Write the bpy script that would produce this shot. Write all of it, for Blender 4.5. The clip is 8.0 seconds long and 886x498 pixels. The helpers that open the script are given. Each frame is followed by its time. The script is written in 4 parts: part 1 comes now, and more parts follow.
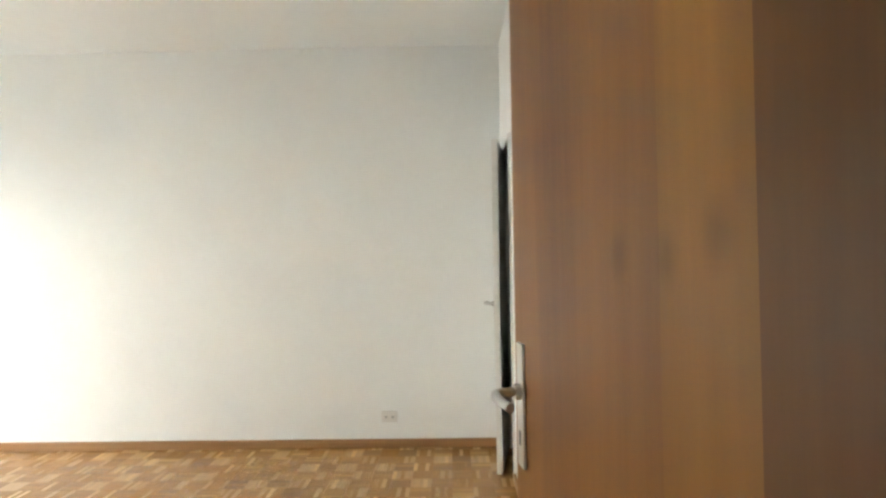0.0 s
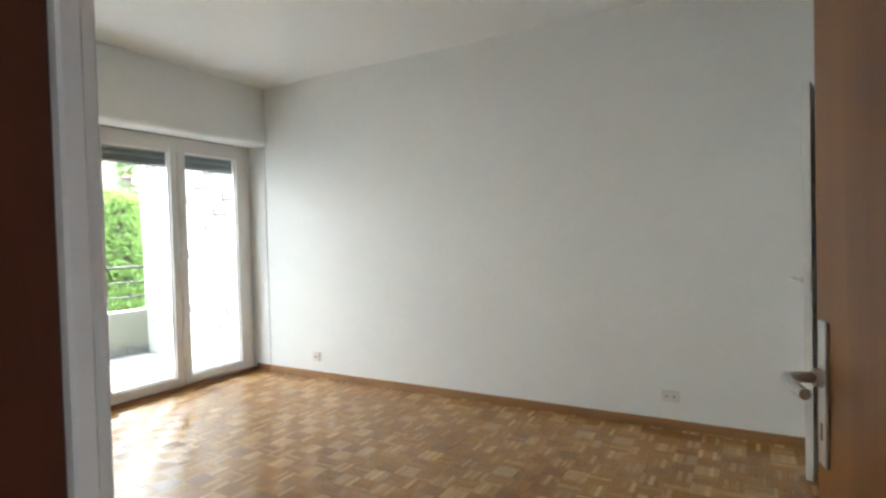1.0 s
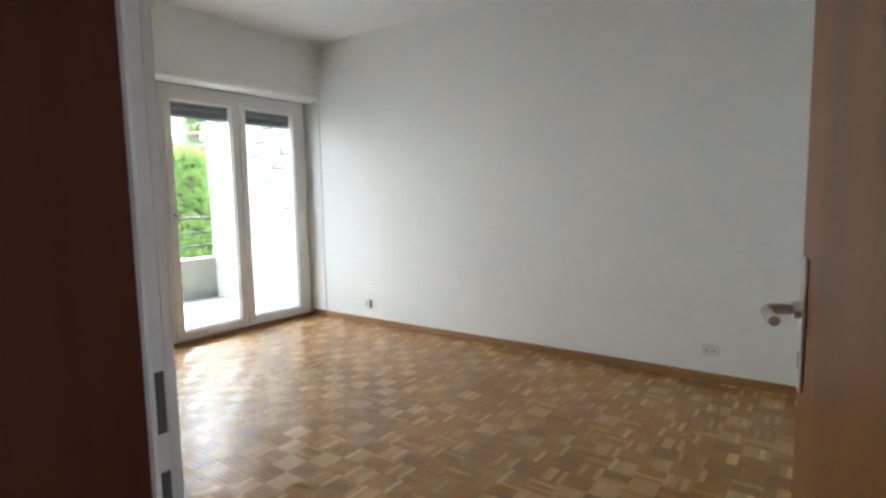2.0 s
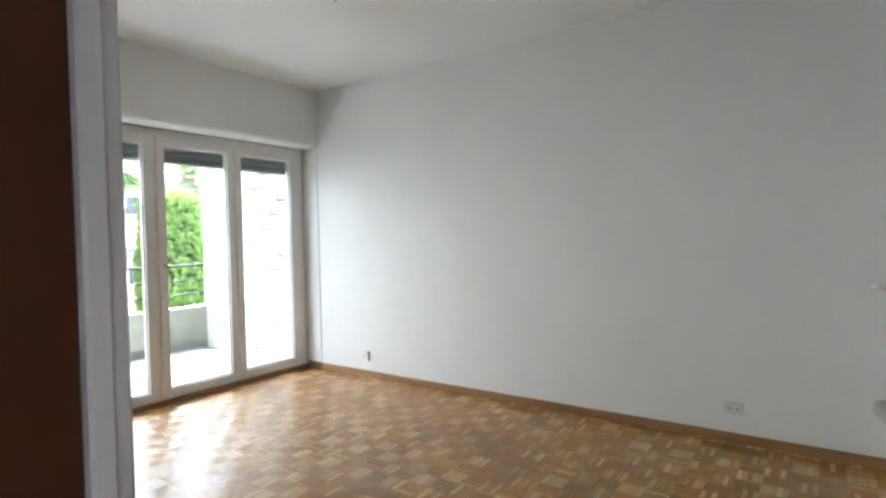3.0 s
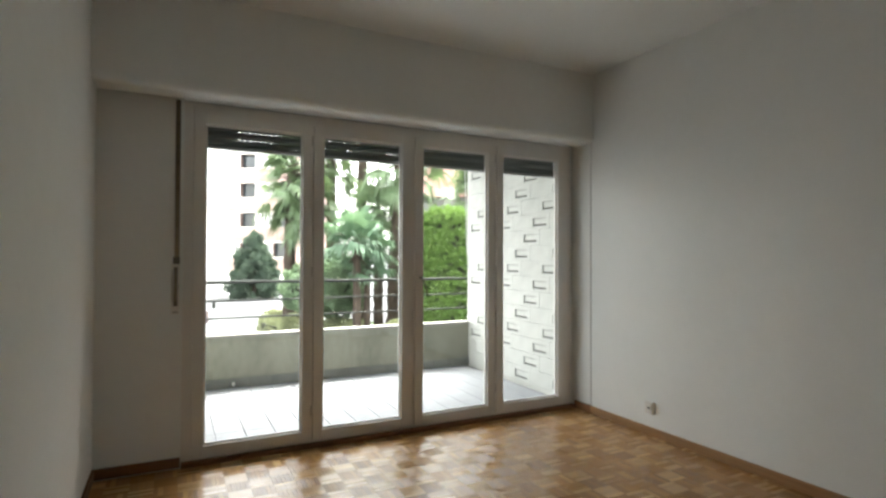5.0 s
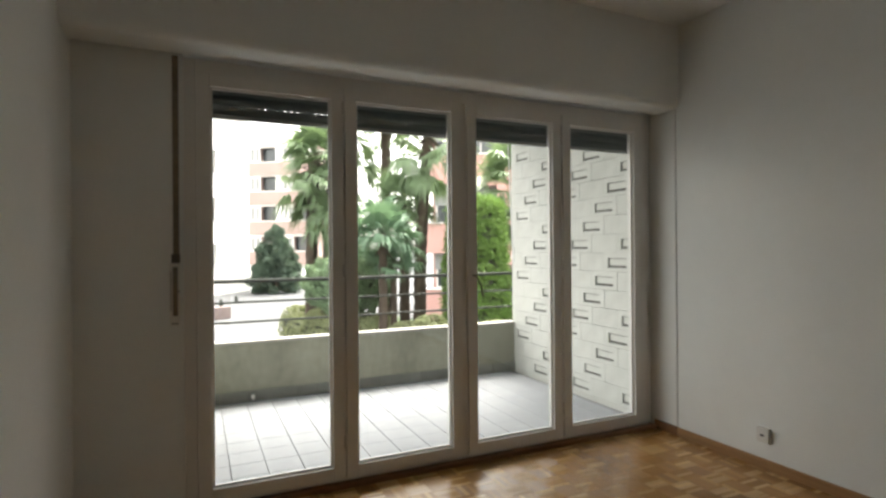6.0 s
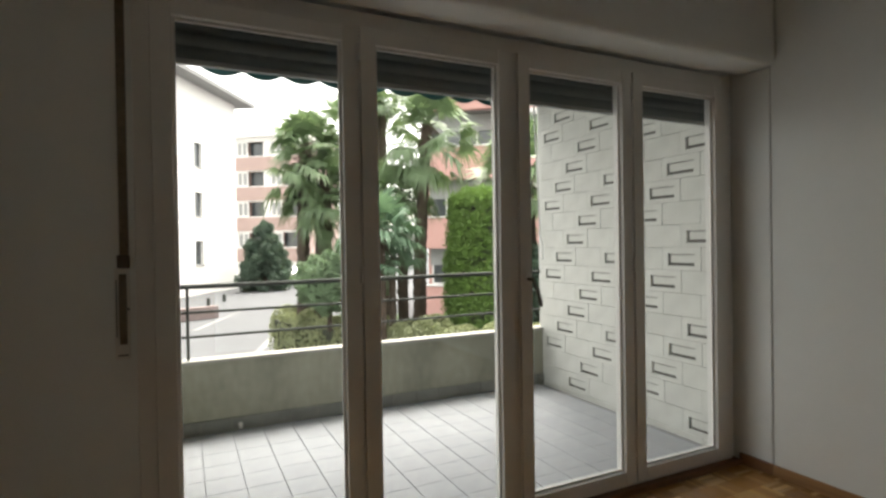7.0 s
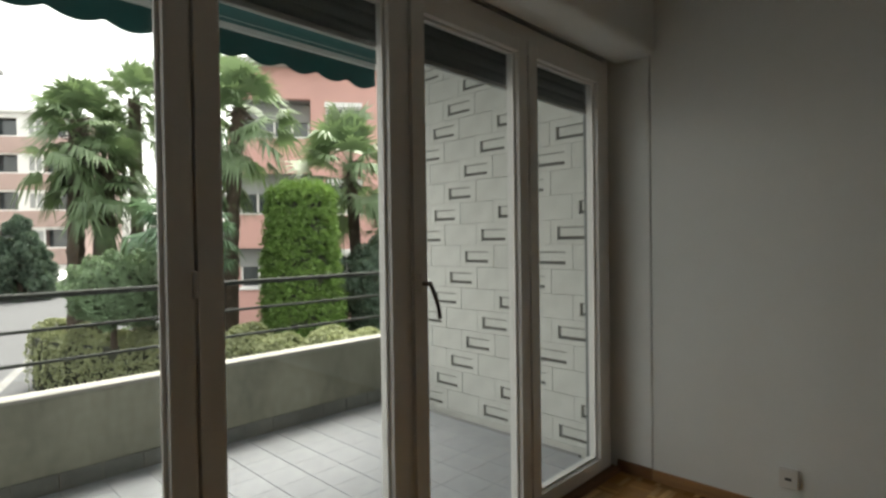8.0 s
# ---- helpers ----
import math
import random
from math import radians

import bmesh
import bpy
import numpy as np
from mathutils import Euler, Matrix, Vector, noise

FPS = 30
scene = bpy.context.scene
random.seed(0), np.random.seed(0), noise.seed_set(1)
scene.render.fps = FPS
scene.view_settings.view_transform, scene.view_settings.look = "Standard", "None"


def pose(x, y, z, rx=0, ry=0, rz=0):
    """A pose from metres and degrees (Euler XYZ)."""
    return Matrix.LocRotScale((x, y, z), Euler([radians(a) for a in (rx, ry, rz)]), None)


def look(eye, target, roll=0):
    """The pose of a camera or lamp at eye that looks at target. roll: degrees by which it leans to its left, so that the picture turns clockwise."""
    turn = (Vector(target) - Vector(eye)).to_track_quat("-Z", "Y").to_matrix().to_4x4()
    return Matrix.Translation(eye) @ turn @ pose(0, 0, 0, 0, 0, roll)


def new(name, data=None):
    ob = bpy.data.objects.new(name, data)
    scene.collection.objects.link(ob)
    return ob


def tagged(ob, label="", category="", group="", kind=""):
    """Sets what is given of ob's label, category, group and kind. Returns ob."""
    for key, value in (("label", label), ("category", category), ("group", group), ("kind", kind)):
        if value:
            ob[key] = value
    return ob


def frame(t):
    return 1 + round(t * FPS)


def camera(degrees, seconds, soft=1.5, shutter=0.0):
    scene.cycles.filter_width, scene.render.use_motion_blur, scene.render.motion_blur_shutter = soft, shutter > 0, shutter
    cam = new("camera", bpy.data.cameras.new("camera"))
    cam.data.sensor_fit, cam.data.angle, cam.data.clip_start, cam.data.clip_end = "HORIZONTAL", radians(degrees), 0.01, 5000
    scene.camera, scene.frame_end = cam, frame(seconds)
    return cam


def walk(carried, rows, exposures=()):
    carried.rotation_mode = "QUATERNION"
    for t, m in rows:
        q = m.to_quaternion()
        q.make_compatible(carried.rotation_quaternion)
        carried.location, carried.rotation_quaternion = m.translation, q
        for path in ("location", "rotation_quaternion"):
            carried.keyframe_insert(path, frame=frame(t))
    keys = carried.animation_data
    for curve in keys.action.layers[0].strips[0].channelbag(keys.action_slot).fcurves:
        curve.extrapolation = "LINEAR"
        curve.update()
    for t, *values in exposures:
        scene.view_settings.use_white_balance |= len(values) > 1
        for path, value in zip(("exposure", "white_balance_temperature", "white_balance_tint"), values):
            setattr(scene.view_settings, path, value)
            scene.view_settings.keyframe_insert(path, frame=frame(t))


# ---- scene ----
cam = camera(78.9, 8.0, soft=2.6)
PATH = [
    (0, (0.379, 0.215, 1.335), (0.346, 2.215, 1.366), -0.9),
    (0.5, (0.346, 0.296, 1.326), (-0.277, 2.196, 1.33), -1.2),
    (1, (0.416, 0.198, 1.319), (-0.586, 1.928, 1.273), -1.5),
    (1.5, (0.566, 0.136, 1.271), (-0.597, 1.75, 1.062), -0.7),
    (2.8, (0.465, 0.193, 1.327), (-0.719, 1.801, 1.212), -0.9),
    (3, (0.396, 0.25, 1.335), (-0.761, 1.876, 1.289), -1.3),
    (3.5, (0.32, 0.42, 1.319), (-0.78, 2.091, 1.334), -1.8),
    (4, (0.195, 0.605, 1.298), (-1.14, 2.092, 1.329), -1.8),
    (4.5, (-0.053, 0.731, 1.299), (-1.732, 1.817, 1.327), -0.8),
    (5, (-0.359, 0.871, 1.3), (-2.145, 1.769, 1.332), 0.2),
    (6.5, (-1.54, 1.025, 1.317), (-3.36, 1.854, 1.311), -0.6),
    (7, (-1.95, 1.081, 1.32), (-3.752, 1.948, 1.302), -0.9),
    (7.5, (-2.33, 1.09, 1.33), (-3.999, 2.192, 1.302), -0.8),
    (8, (-2.634, 1.189, 1.303), (-4.034, 2.617, 1.275), -0.8),
]
LIGHT = [  # seconds, stops, kelvin, tint
    (0.0, 5.95, 6750, 10),
    (0.5, 5.4, 6250, 10),
    (1.0, 5.1, 6300, 10),
    (1.5, 4.9, 6250, 10),
    (3.0, 5.05, 6000, 11),
    (3.5, 4.75, 6050, 12),
    (4.0, 4.22, 6150, 10),
    (4.5, 3.92, 6420, 10),
    (5.0, 3.7, 6750, 10),
    (6.5, 2.95, 7150, 12),
    (7.0, 2.7, 7150, 12),
    (7.5, 2.5, 7050, 10),
    (8.0, 2.3, 7100, 9),
]
walk(cam, [(t, look(eye, target, roll)) for t, eye, target, roll in PATH], exposures=LIGHT)

# ---- world, sun and exposure ----
world = bpy.data.worlds.new("overcast_sky")
world.use_nodes = True
scene.world = world
wn, wl = world.node_tree.nodes, world.node_tree.links
sky = wn.new("ShaderNodeTexSky")
sky.sky_type, sky.sun_disc = "NISHITA", False
sky.sun_elevation, sky.sun_rotation = radians(68), radians(318)
sky.air_density, sky.dust_density, sky.ozone_density = 1.0, 4.0, 0.6
grey = wn.new("ShaderNodeHueSaturation")
grey.inputs["Saturation"].default_value = 0.16
wl.new(sky.outputs[0], grey.inputs["Color"])
wl.new(grey.outputs[0], wn["Background"].inputs["Color"])
wn["Background"].inputs["Strength"].default_value = 0.15
sun_data = bpy.data.lights.new("sun", "SUN")
sun_data.energy, sun_data.angle, sun_data.color = 0.9, radians(40), (1.0, 0.97, 0.93)
sun = new("sun", sun_data)
sun.matrix_world = look((-8, 9, 30), (0, 0, 0))


# ---- materials ----
def mat(name, color, rough=0.6, metal=0.0, vary=0.12, scale=6.0, bump=0.0, bump_scale=60.0, spec=0.5, stretch=(1, 1, 1), color2=None, island=0.0, coat=0.0, fine=0.45):
    """Painted or raw surface with two scales of colour variation and fine relief."""
    m = bpy.data.materials.new(name)
    m.use_nodes = True
    nt = m.node_tree
    bsdf = nt.nodes["Principled BSDF"]
    bsdf.inputs["Metallic"].default_value = metal
    bsdf.inputs["Specular IOR Level"].default_value = spec
    bsdf.inputs["Coat Weight"].default_value = coat
    bsdf.inputs["Coat Roughness"].default_value = 0.12
    tc = nt.nodes.new("ShaderNodeTexCoord")
    mp = nt.nodes.new("ShaderNodeMapping")
    mp.inputs["Scale"].default_value = stretch
    nt.links.new(tc.outputs["Object"], mp.inputs["Vector"])
    n1 = nt.nodes.new("ShaderNodeTexNoise")
    n1.inputs["Scale"].default_value, n1.inputs["Detail"].default_value = scale, 4
    n2 = nt.nodes.new("ShaderNodeTexNoise")
    n2.inputs["Scale"].default_value, n2.inputs["Detail"].default_value = scale * 9, 3
    nt.links.new(mp.outputs[0], n1.inputs["Vector"])
    nt.links.new(mp.outputs[0], n2.inputs["Vector"])
    add = nt.nodes.new("ShaderNodeMath")
    add.operation = "MULTIPLY_ADD"
    add.inputs[1].default_value = fine
    nt.links.new(n2.outputs["Fac"], add.inputs[0])
    nt.links.new(n1.outputs["Fac"], add.inputs[2])
    last = add.outputs[0]
    if island:
        geo = nt.nodes.new("ShaderNodeNewGeometry")
        obi = nt.nodes.new("ShaderNodeObjectInfo")
        s1 = nt.nodes.new("ShaderNodeMath")
        s1.operation = "MULTIPLY_ADD"
        s1.inputs[1].default_value = island
        nt.links.new(geo.outputs["Random Per Island"], s1.inputs[0])
        nt.links.new(last, s1.inputs[2])
        s2 = nt.nodes.new("ShaderNodeMath")
        s2.operation = "MULTIPLY_ADD"
        s2.inputs[1].default_value = island * 0.6
        nt.links.new(obi.outputs["Random"], s2.inputs[0])
        nt.links.new(s1.outputs[0], s2.inputs[2])
        last = s2.outputs[0]
    ramp = nt.nodes.new("ShaderNodeValToRGB")
    c = np.array(color[:3])
    c2 = np.array(color2[:3]) if color2 else np.minimum(c * (1 + vary), 0.92)
    ramp.color_ramp.elements[0].position, ramp.color_ramp.elements[1].position = 0.42, 1.02 + island * 1.1
    ramp.color_ramp.elements[0].color = (*(c * (1 - vary)), 1)
    ramp.color_ramp.elements[1].color = (*c2, 1)
    nt.links.new(last, ramp.inputs[0])
    nt.links.new(ramp.outputs[0], bsdf.inputs["Base Color"])
    rr = nt.nodes.new("ShaderNodeMapRange")
    rr.inputs["To Min"].default_value, rr.inputs["To Max"].default_value = max(0.02, rough - 0.07), min(1, rough + 0.07)
    nt.links.new(n1.outputs["Fac"], rr.inputs["Value"])
    nt.links.new(rr.outputs[0], bsdf.inputs["Roughness"])
    if bump:
        n3 = nt.nodes.new("ShaderNodeTexNoise")
        n3.inputs["Scale"].default_value, n3.inputs["Detail"].default_value = bump_scale, 5
        nt.links.new(mp.outputs[0], n3.inputs["Vector"])
        bp = nt.nodes.new("ShaderNodeBump")
        bp.inputs["Strength"].default_value, bp.inputs["Distance"].default_value = bump, 0.01
        nt.links.new(n3.outputs["Fac"], bp.inputs["Height"])
        nt.links.new(bp.outputs[0], bsdf.inputs["Normal"])
    return m


def leaf_mat(name, dark, light, trans=0.25):
    """Foliage: each leaf its own green, some light through it."""
    m = mat(name, dark, rough=0.45, vary=0.2, scale=1.2, color2=light, island=0.5, spec=0.35)
    nt = m.node_tree
    bsdf = nt.nodes["Principled BSDF"]
    tr = nt.nodes.new("ShaderNodeBsdfTranslucent")
    tr.inputs["Color"].default_value = (light[0] * 1.1, light[1] * 1.1, light[2] * 0.85, 1)
    mx = nt.nodes.new("ShaderNodeMixShader")
    mx.inputs[0].default_value = trans
    nt.links.new(bsdf.outputs[0], mx.inputs[1])
    nt.links.new(tr.outputs[0], mx.inputs[2])
    nt.links.new(mx.outputs[0], nt.nodes["Material Output"].inputs["Surface"])
    return m


def glass_mat(name):
    m = bpy.data.materials.new(name)
    m.use_nodes = True
    nt = m.node_tree
    nt.nodes.remove(nt.nodes["Principled BSDF"])
    tr = nt.nodes.new("ShaderNodeBsdfTransparent")
    tr.inputs["Color"].default_value = (0.93, 0.95, 0.945, 1)
    gl = nt.nodes.new("ShaderNodeBsdfGlossy")
    gl.inputs["Roughness"].default_value = 0.01
    lw = nt.nodes.new("ShaderNodeLayerWeight")
    lw.inputs["Blend"].default_value = 0.5
    pw = nt.nodes.new("ShaderNodeMath")
    pw.operation = "POWER"
    pw.inputs[1].default_value = 5.0
    nt.links.new(lw.outputs["Facing"], pw.inputs[0])
    fr = nt.nodes.new("ShaderNodeMath")
    fr.operation = "MULTIPLY_ADD"
    fr.inputs[1].default_value, fr.inputs[2].default_value = 0.9, 0.04
    nt.links.new(pw.outputs[0], fr.inputs[0])
    mx = nt.nodes.new("ShaderNodeMixShader")
    nt.links.new(fr.outputs[0], mx.inputs[0])
    nt.links.new(tr.outputs[0], mx.inputs[1])
    nt.links.new(gl.outputs[0], mx.inputs[2])
    nt.links.new(mx.outputs[0], nt.nodes["Material Output"].inputs["Surface"])
    return m


def parquet_mat(name):
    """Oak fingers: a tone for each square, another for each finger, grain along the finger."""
    m = bpy.data.materials.new(name)
    m.use_nodes = True
    nt = m.node_tree
    bsdf = nt.nodes["Principled BSDF"]
    geo = nt.nodes.new("ShaderNodeNewGeometry")
    obi = nt.nodes.new("ShaderNodeObjectInfo")
    snap = nt.nodes.new("ShaderNodeVectorMath")
    snap.operation = "SNAP"
    snap.inputs[1].default_value = (SQUARE, SQUARE, 1)
    off = nt.nodes.new("ShaderNodeVectorMath")
    off.inputs[1].default_value = (40 * SQUARE - FLOOR_X, 40 * SQUARE - FLOOR_Y, SQUARE * 0.5)
    nt.links.new(geo.outputs["Position"], off.inputs[0])
    nt.links.new(off.outputs[0], snap.inputs[0])
    wno = nt.nodes.new("ShaderNodeTexWhiteNoise")
    nt.links.new(snap.outputs[0], wno.inputs["Vector"])
    uv = nt.nodes.new("ShaderNodeUVMap")
    uv.uv_map = "along"
    shift = nt.nodes.new("ShaderNodeVectorMath")
    shift.operation = "MULTIPLY_ADD"
    shift.inputs[1].default_value = (37, 23, 0)
    comb = nt.nodes.new("ShaderNodeCombineXYZ")
    nt.links.new(obi.outputs["Random"], comb.inputs[0])
    nt.links.new(geo.outputs["Random Per Island"], comb.inputs[1])
    nt.links.new(comb.outputs[0], shift.inputs[0])
    nt.links.new(uv.outputs[0], shift.inputs[2])
    mp = nt.nodes.new("ShaderNodeMapping")
    mp.inputs["Scale"].default_value = (9, 160, 1)
    nt.links.new(shift.outputs[0], mp.inputs["Vector"])
    grain = nt.nodes.new("ShaderNodeTexNoise")
    grain.inputs["Detail"].default_value, grain.inputs["Scale"].default_value = 4, 1.0
    nt.links.new(mp.outputs[0], grain.inputs["Vector"])

    def madd(a, k, b):
        n = nt.nodes.new("ShaderNodeMath")
        n.operation = "MULTIPLY_ADD"
        n.inputs[1].default_value = k
        nt.links.new(a, n.inputs[0])
        if b is None:
            n.inputs[2].default_value = 0
        else:
            nt.links.new(b, n.inputs[2])
        return n.outputs[0]
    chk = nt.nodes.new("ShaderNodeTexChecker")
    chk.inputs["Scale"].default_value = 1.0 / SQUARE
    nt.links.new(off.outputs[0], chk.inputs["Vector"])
    pale = nt.nodes.new("ShaderNodeMath")
    pale.operation = "POWER"
    pale.inputs[1].default_value = 8.0
    nt.links.new(geo.outputs["Random Per Island"], pale.inputs[0])
    # every second square coloured paler, standing in for sheen across the grain
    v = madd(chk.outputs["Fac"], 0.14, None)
    v = madd(wno.outputs["Value"], 0.20, v)
    v = madd(geo.outputs["Random Per Island"], 0.11, v)
    v = madd(pale.outputs[0], 0.26, v)
    v = madd(obi.outputs["Random"], 0.07, v)
    v = madd(grain.outputs["Fac"], 0.18, v)
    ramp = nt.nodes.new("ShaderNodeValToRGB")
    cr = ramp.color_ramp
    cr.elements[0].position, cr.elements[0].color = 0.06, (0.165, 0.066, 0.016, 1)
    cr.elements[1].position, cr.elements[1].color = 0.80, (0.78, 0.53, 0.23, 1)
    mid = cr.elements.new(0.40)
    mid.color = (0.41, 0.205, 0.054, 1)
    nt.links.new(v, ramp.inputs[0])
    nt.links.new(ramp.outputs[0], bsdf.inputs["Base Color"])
    rr = nt.nodes.new("ShaderNodeMapRange")
    rr.inputs["To Min"].default_value, rr.inputs["To Max"].default_value = 0.27, 0.45
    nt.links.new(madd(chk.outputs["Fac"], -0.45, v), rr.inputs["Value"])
    nt.links.new(rr.outputs[0], bsdf.inputs["Roughness"])
    bsdf.inputs["Anisotropic"].default_value = 0.85
    bsdf.inputs["Anisotropic Rotation"].default_value = 0.25
    tan = nt.nodes.new("ShaderNodeTangent")
    tan.direction_type, tan.uv_map = "UV_MAP", "along"
    nt.links.new(tan.outputs[0], bsdf.inputs["Tangent"])
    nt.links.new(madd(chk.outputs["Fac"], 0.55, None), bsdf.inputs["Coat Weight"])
    bsdf.inputs["Specular IOR Level"].default_value = 0.5
    bsdf.inputs["Coat Roughness"].default_value = 0.36
    bp = nt.nodes.new("ShaderNodeBump")
    bp.inputs["Strength"].default_value, bp.inputs["Distance"].default_value = 0.12, 0.004
    nt.links.new(v, bp.inputs["Height"])
    nt.links.new(bp.outputs[0], bsdf.inputs["Normal"])
    return m


SQUARE, FLOOR_X, FLOOR_Y = 0.1225, -4.05, 0.30
WALL = mat("white_wall_paint", (0.848, 0.868, 0.856), 0.75, vary=0.025, scale=1.5, bump=0.05, bump_scale=220)
CEIL = mat("white_ceiling_paint", (0.86, 0.882, 0.872), 0.85, vary=0.02, scale=1.2, bump=0.08, bump_scale=180)
TRIM = mat("white_lacquer", (0.80, 0.785, 0.755), 0.35, vary=0.03, scale=3, bump=0.05, bump_scale=90)
GREYFRAME = mat("grey_white_steel_frame_paint", (0.80, 0.79, 0.77), 0.4, vary=0.03, scale=4)
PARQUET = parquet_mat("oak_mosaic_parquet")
BITUMEN = mat("dark_parquet_joint", (0.06, 0.032, 0.016), 0.8)
OAK = mat("oak_baseboard", (0.34, 0.19, 0.085), 0.4, vary=0.22, scale=3, stretch=(0.6, 0.6, 14), bump=0.05, spec=0.4)
DARKOAK = mat("dark_stained_oak", (0.21, 0.10, 0.042), 0.42, vary=0.2, scale=3, stretch=(1, 1, 12))
VENEER = mat("brown_door_veneer", (0.25, 0.098, 0.022), 0.4, vary=0.22, scale=1.25, stretch=(2.6, 2.6, 0.16), color2=(0.55, 0.27, 0.072), bump=0.03, bump_scale=40, spec=0.4, fine=0.22)
sheets = VENEER.node_tree.nodes.new("ShaderNodeValToRGB")  # three veneer sheets side by side
sheets.color_ramp.interpolation = "CONSTANT"
sheets.color_ramp.elements.new(0.165)
sheets.color_ramp.elements[2].position = 0.32
for k, c in enumerate([(0.52, 0.45, 0.33), (0.95, 0.91, 0.66), (0.86, 0.77, 0.66)]):
    sheets.color_ramp.elements[k].color = (*c, 1)
vn = VENEER.node_tree
sep = vn.nodes.new("ShaderNodeSeparateXYZ")
tco = vn.nodes.new("ShaderNodeTexCoord")
vn.links.new(tco.outputs["Object"], sep.inputs[0])
vn.links.new(sep.outputs["Y"], sheets.inputs[0])
both = vn.nodes.new("ShaderNodeMixRGB")
both.blend_type = "MULTIPLY"
both.inputs[0].default_value = 1.0
vb = vn.nodes["Principled BSDF"].inputs["Base Color"]
vn.links.new(vb.links[0].from_socket, both.inputs[1])
vn.links.new(sheets.outputs[0], both.inputs[2])
last = both.outputs[0]
for ky, kz, kr in ((0.22, 1.356, 0.035), (0.415, 1.334, 0.035), (0.306, 1.33, 0.03), (0.60, 0.62, 0.03)):  # faint knots
    far = vn.nodes.new("ShaderNodeVectorMath")
    far.operation = "DISTANCE"
    squash = vn.nodes.new("ShaderNodeVectorMath")
    squash.operation = "MULTIPLY"
    squash.inputs[1].default_value = (0, 1, 0.62)
    vn.links.new(tco.outputs["Object"], squash.inputs[0])
    vn.links.new(squash.outputs[0], far.inputs[0])
    far.inputs[1].default_value = (0, ky, kz * 0.62)
    soft = vn.nodes.new("ShaderNodeMapRange")
    soft.interpolation_type = "SMOOTHSTEP"
    soft.inputs["From Max"].default_value = kr
    soft.inputs["To Min"].default_value, soft.inputs["To Max"].default_value = 0.72, 1.0
    vn.links.new(far.outputs["Value"], soft.inputs["Value"])
    knot = vn.nodes.new("ShaderNodeMixRGB")
    knot.blend_type = "MULTIPLY"
    knot.inputs[0].default_value = 1.0
    vn.links.new(last, knot.inputs[1])
    vn.links.new(soft.outputs[0], knot.inputs[2])
    last = knot.outputs[0]
vn.links.new(last, vb)
LINING = mat("dark_brown_wood_lining", (0.085, 0.026, 0.012), 0.4, vary=0.3, scale=2, stretch=(6, 6, 0.4))
STEEL = mat("brushed_aluminium", (0.62, 0.61, 0.6), 0.32, metal=1.0, vary=0.05, scale=20)
SATIN = mat("satin_anodised_plate", (0.66, 0.65, 0.63), 0.38, metal=0.7, vary=0.04, scale=15)
PLASTIC = mat("white_plastic", (0.76, 0.75, 0.72), 0.35, vary=0.02)
HOLE = mat("black_plastic", (0.03, 0.03, 0.03), 0.5)
DARK = mat("closet_shade_black", (0.012, 0.011, 0.009), 0.95, spec=0.1)
BRONZE = mat("brown_bronze_lever", (0.13, 0.11, 0.095), 0.4, metal=0.6, vary=0.1)
GLASS = glass_mat("window_glass")
SHUTTER = mat("grey_green_shutter_plastic", (0.155, 0.172, 0.17), 0.5, vary=0.1, scale=5)
STRAP = mat("brown_woven_strap", (0.23, 0.185, 0.135), 0.8, vary=0.25, scale=60, bump=0.3, bump_scale=400)
BLOCK = mat("pale_concrete_block", (0.60, 0.605, 0.565), 0.85, vary=0.16, scale=7, bump=0.35, bump_scale=90, island=0.2)
MORTAR = mat("grey_mortar", (0.57, 0.575, 0.535), 0.9, vary=0.15, scale=12, bump=0.4)
# dark colour stands in for the shade inside slots and openings
SLOT = mat("shaded_dark_slot", (0.12, 0.118, 0.108), 0.95, vary=0.25, scale=15)
PLASTER = mat("weathered_parapet_plaster", (0.30, 0.297, 0.24), 0.9, vary=0.30, scale=2.5, stretch=(1, 1, 0.4), bump=0.25, bump_scale=70)
CAP = mat("pale_parapet_cap", (0.38, 0.372, 0.335), 0.8, vary=0.12, scale=6, bump=0.2)
TILE = mat("grey_balcony_tile", (0.345, 0.36, 0.38), 0.5, vary=0.16, scale=3, island=0.12)
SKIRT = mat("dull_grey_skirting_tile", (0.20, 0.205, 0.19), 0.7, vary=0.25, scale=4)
GROUT = mat("dark_tile_grout", (0.29, 0.295, 0.30), 0.9)
RAIL = mat("dark_painted_rail", (0.045, 0.05, 0.045), 0.7, vary=0.2, scale=10, spec=0.3)
AWNING = mat("dark_green_awning_canvas", (0.012, 0.088, 0.086), 0.8, vary=0.15, scale=4, bump=0.15, bump_scale=300)
WHITEMETAL = mat("white_coated_metal", (0.7, 0.7, 0.68), 0.4, vary=0.04)
ASPHALT = mat("pale_worn_asphalt", (0.092, 0.095, 0.10), 0.9, vary=0.15, scale=0.8, bump=0.2, bump_scale=30)
EARTH = mat("planted_earth", (0.10, 0.085, 0.055), 0.95, vary=0.35, scale=1.5, bump=0.5, bump_scale=20)
STONEWALL = mat("brownish_stone_wall", (0.22, 0.175, 0.165), 0.85, vary=0.2, scale=5, bump=0.3)
GREYBAR = mat("light_grey_bar", (0.42, 0.42, 0.41), 0.45, vary=0.06)
CARPAINT = mat("pale_car_paint", (0.62, 0.63, 0.65), 0.25, vary=0.03, coat=0.6)
RUBBER = mat("black_rubber", (0.02, 0.02, 0.02), 0.8)
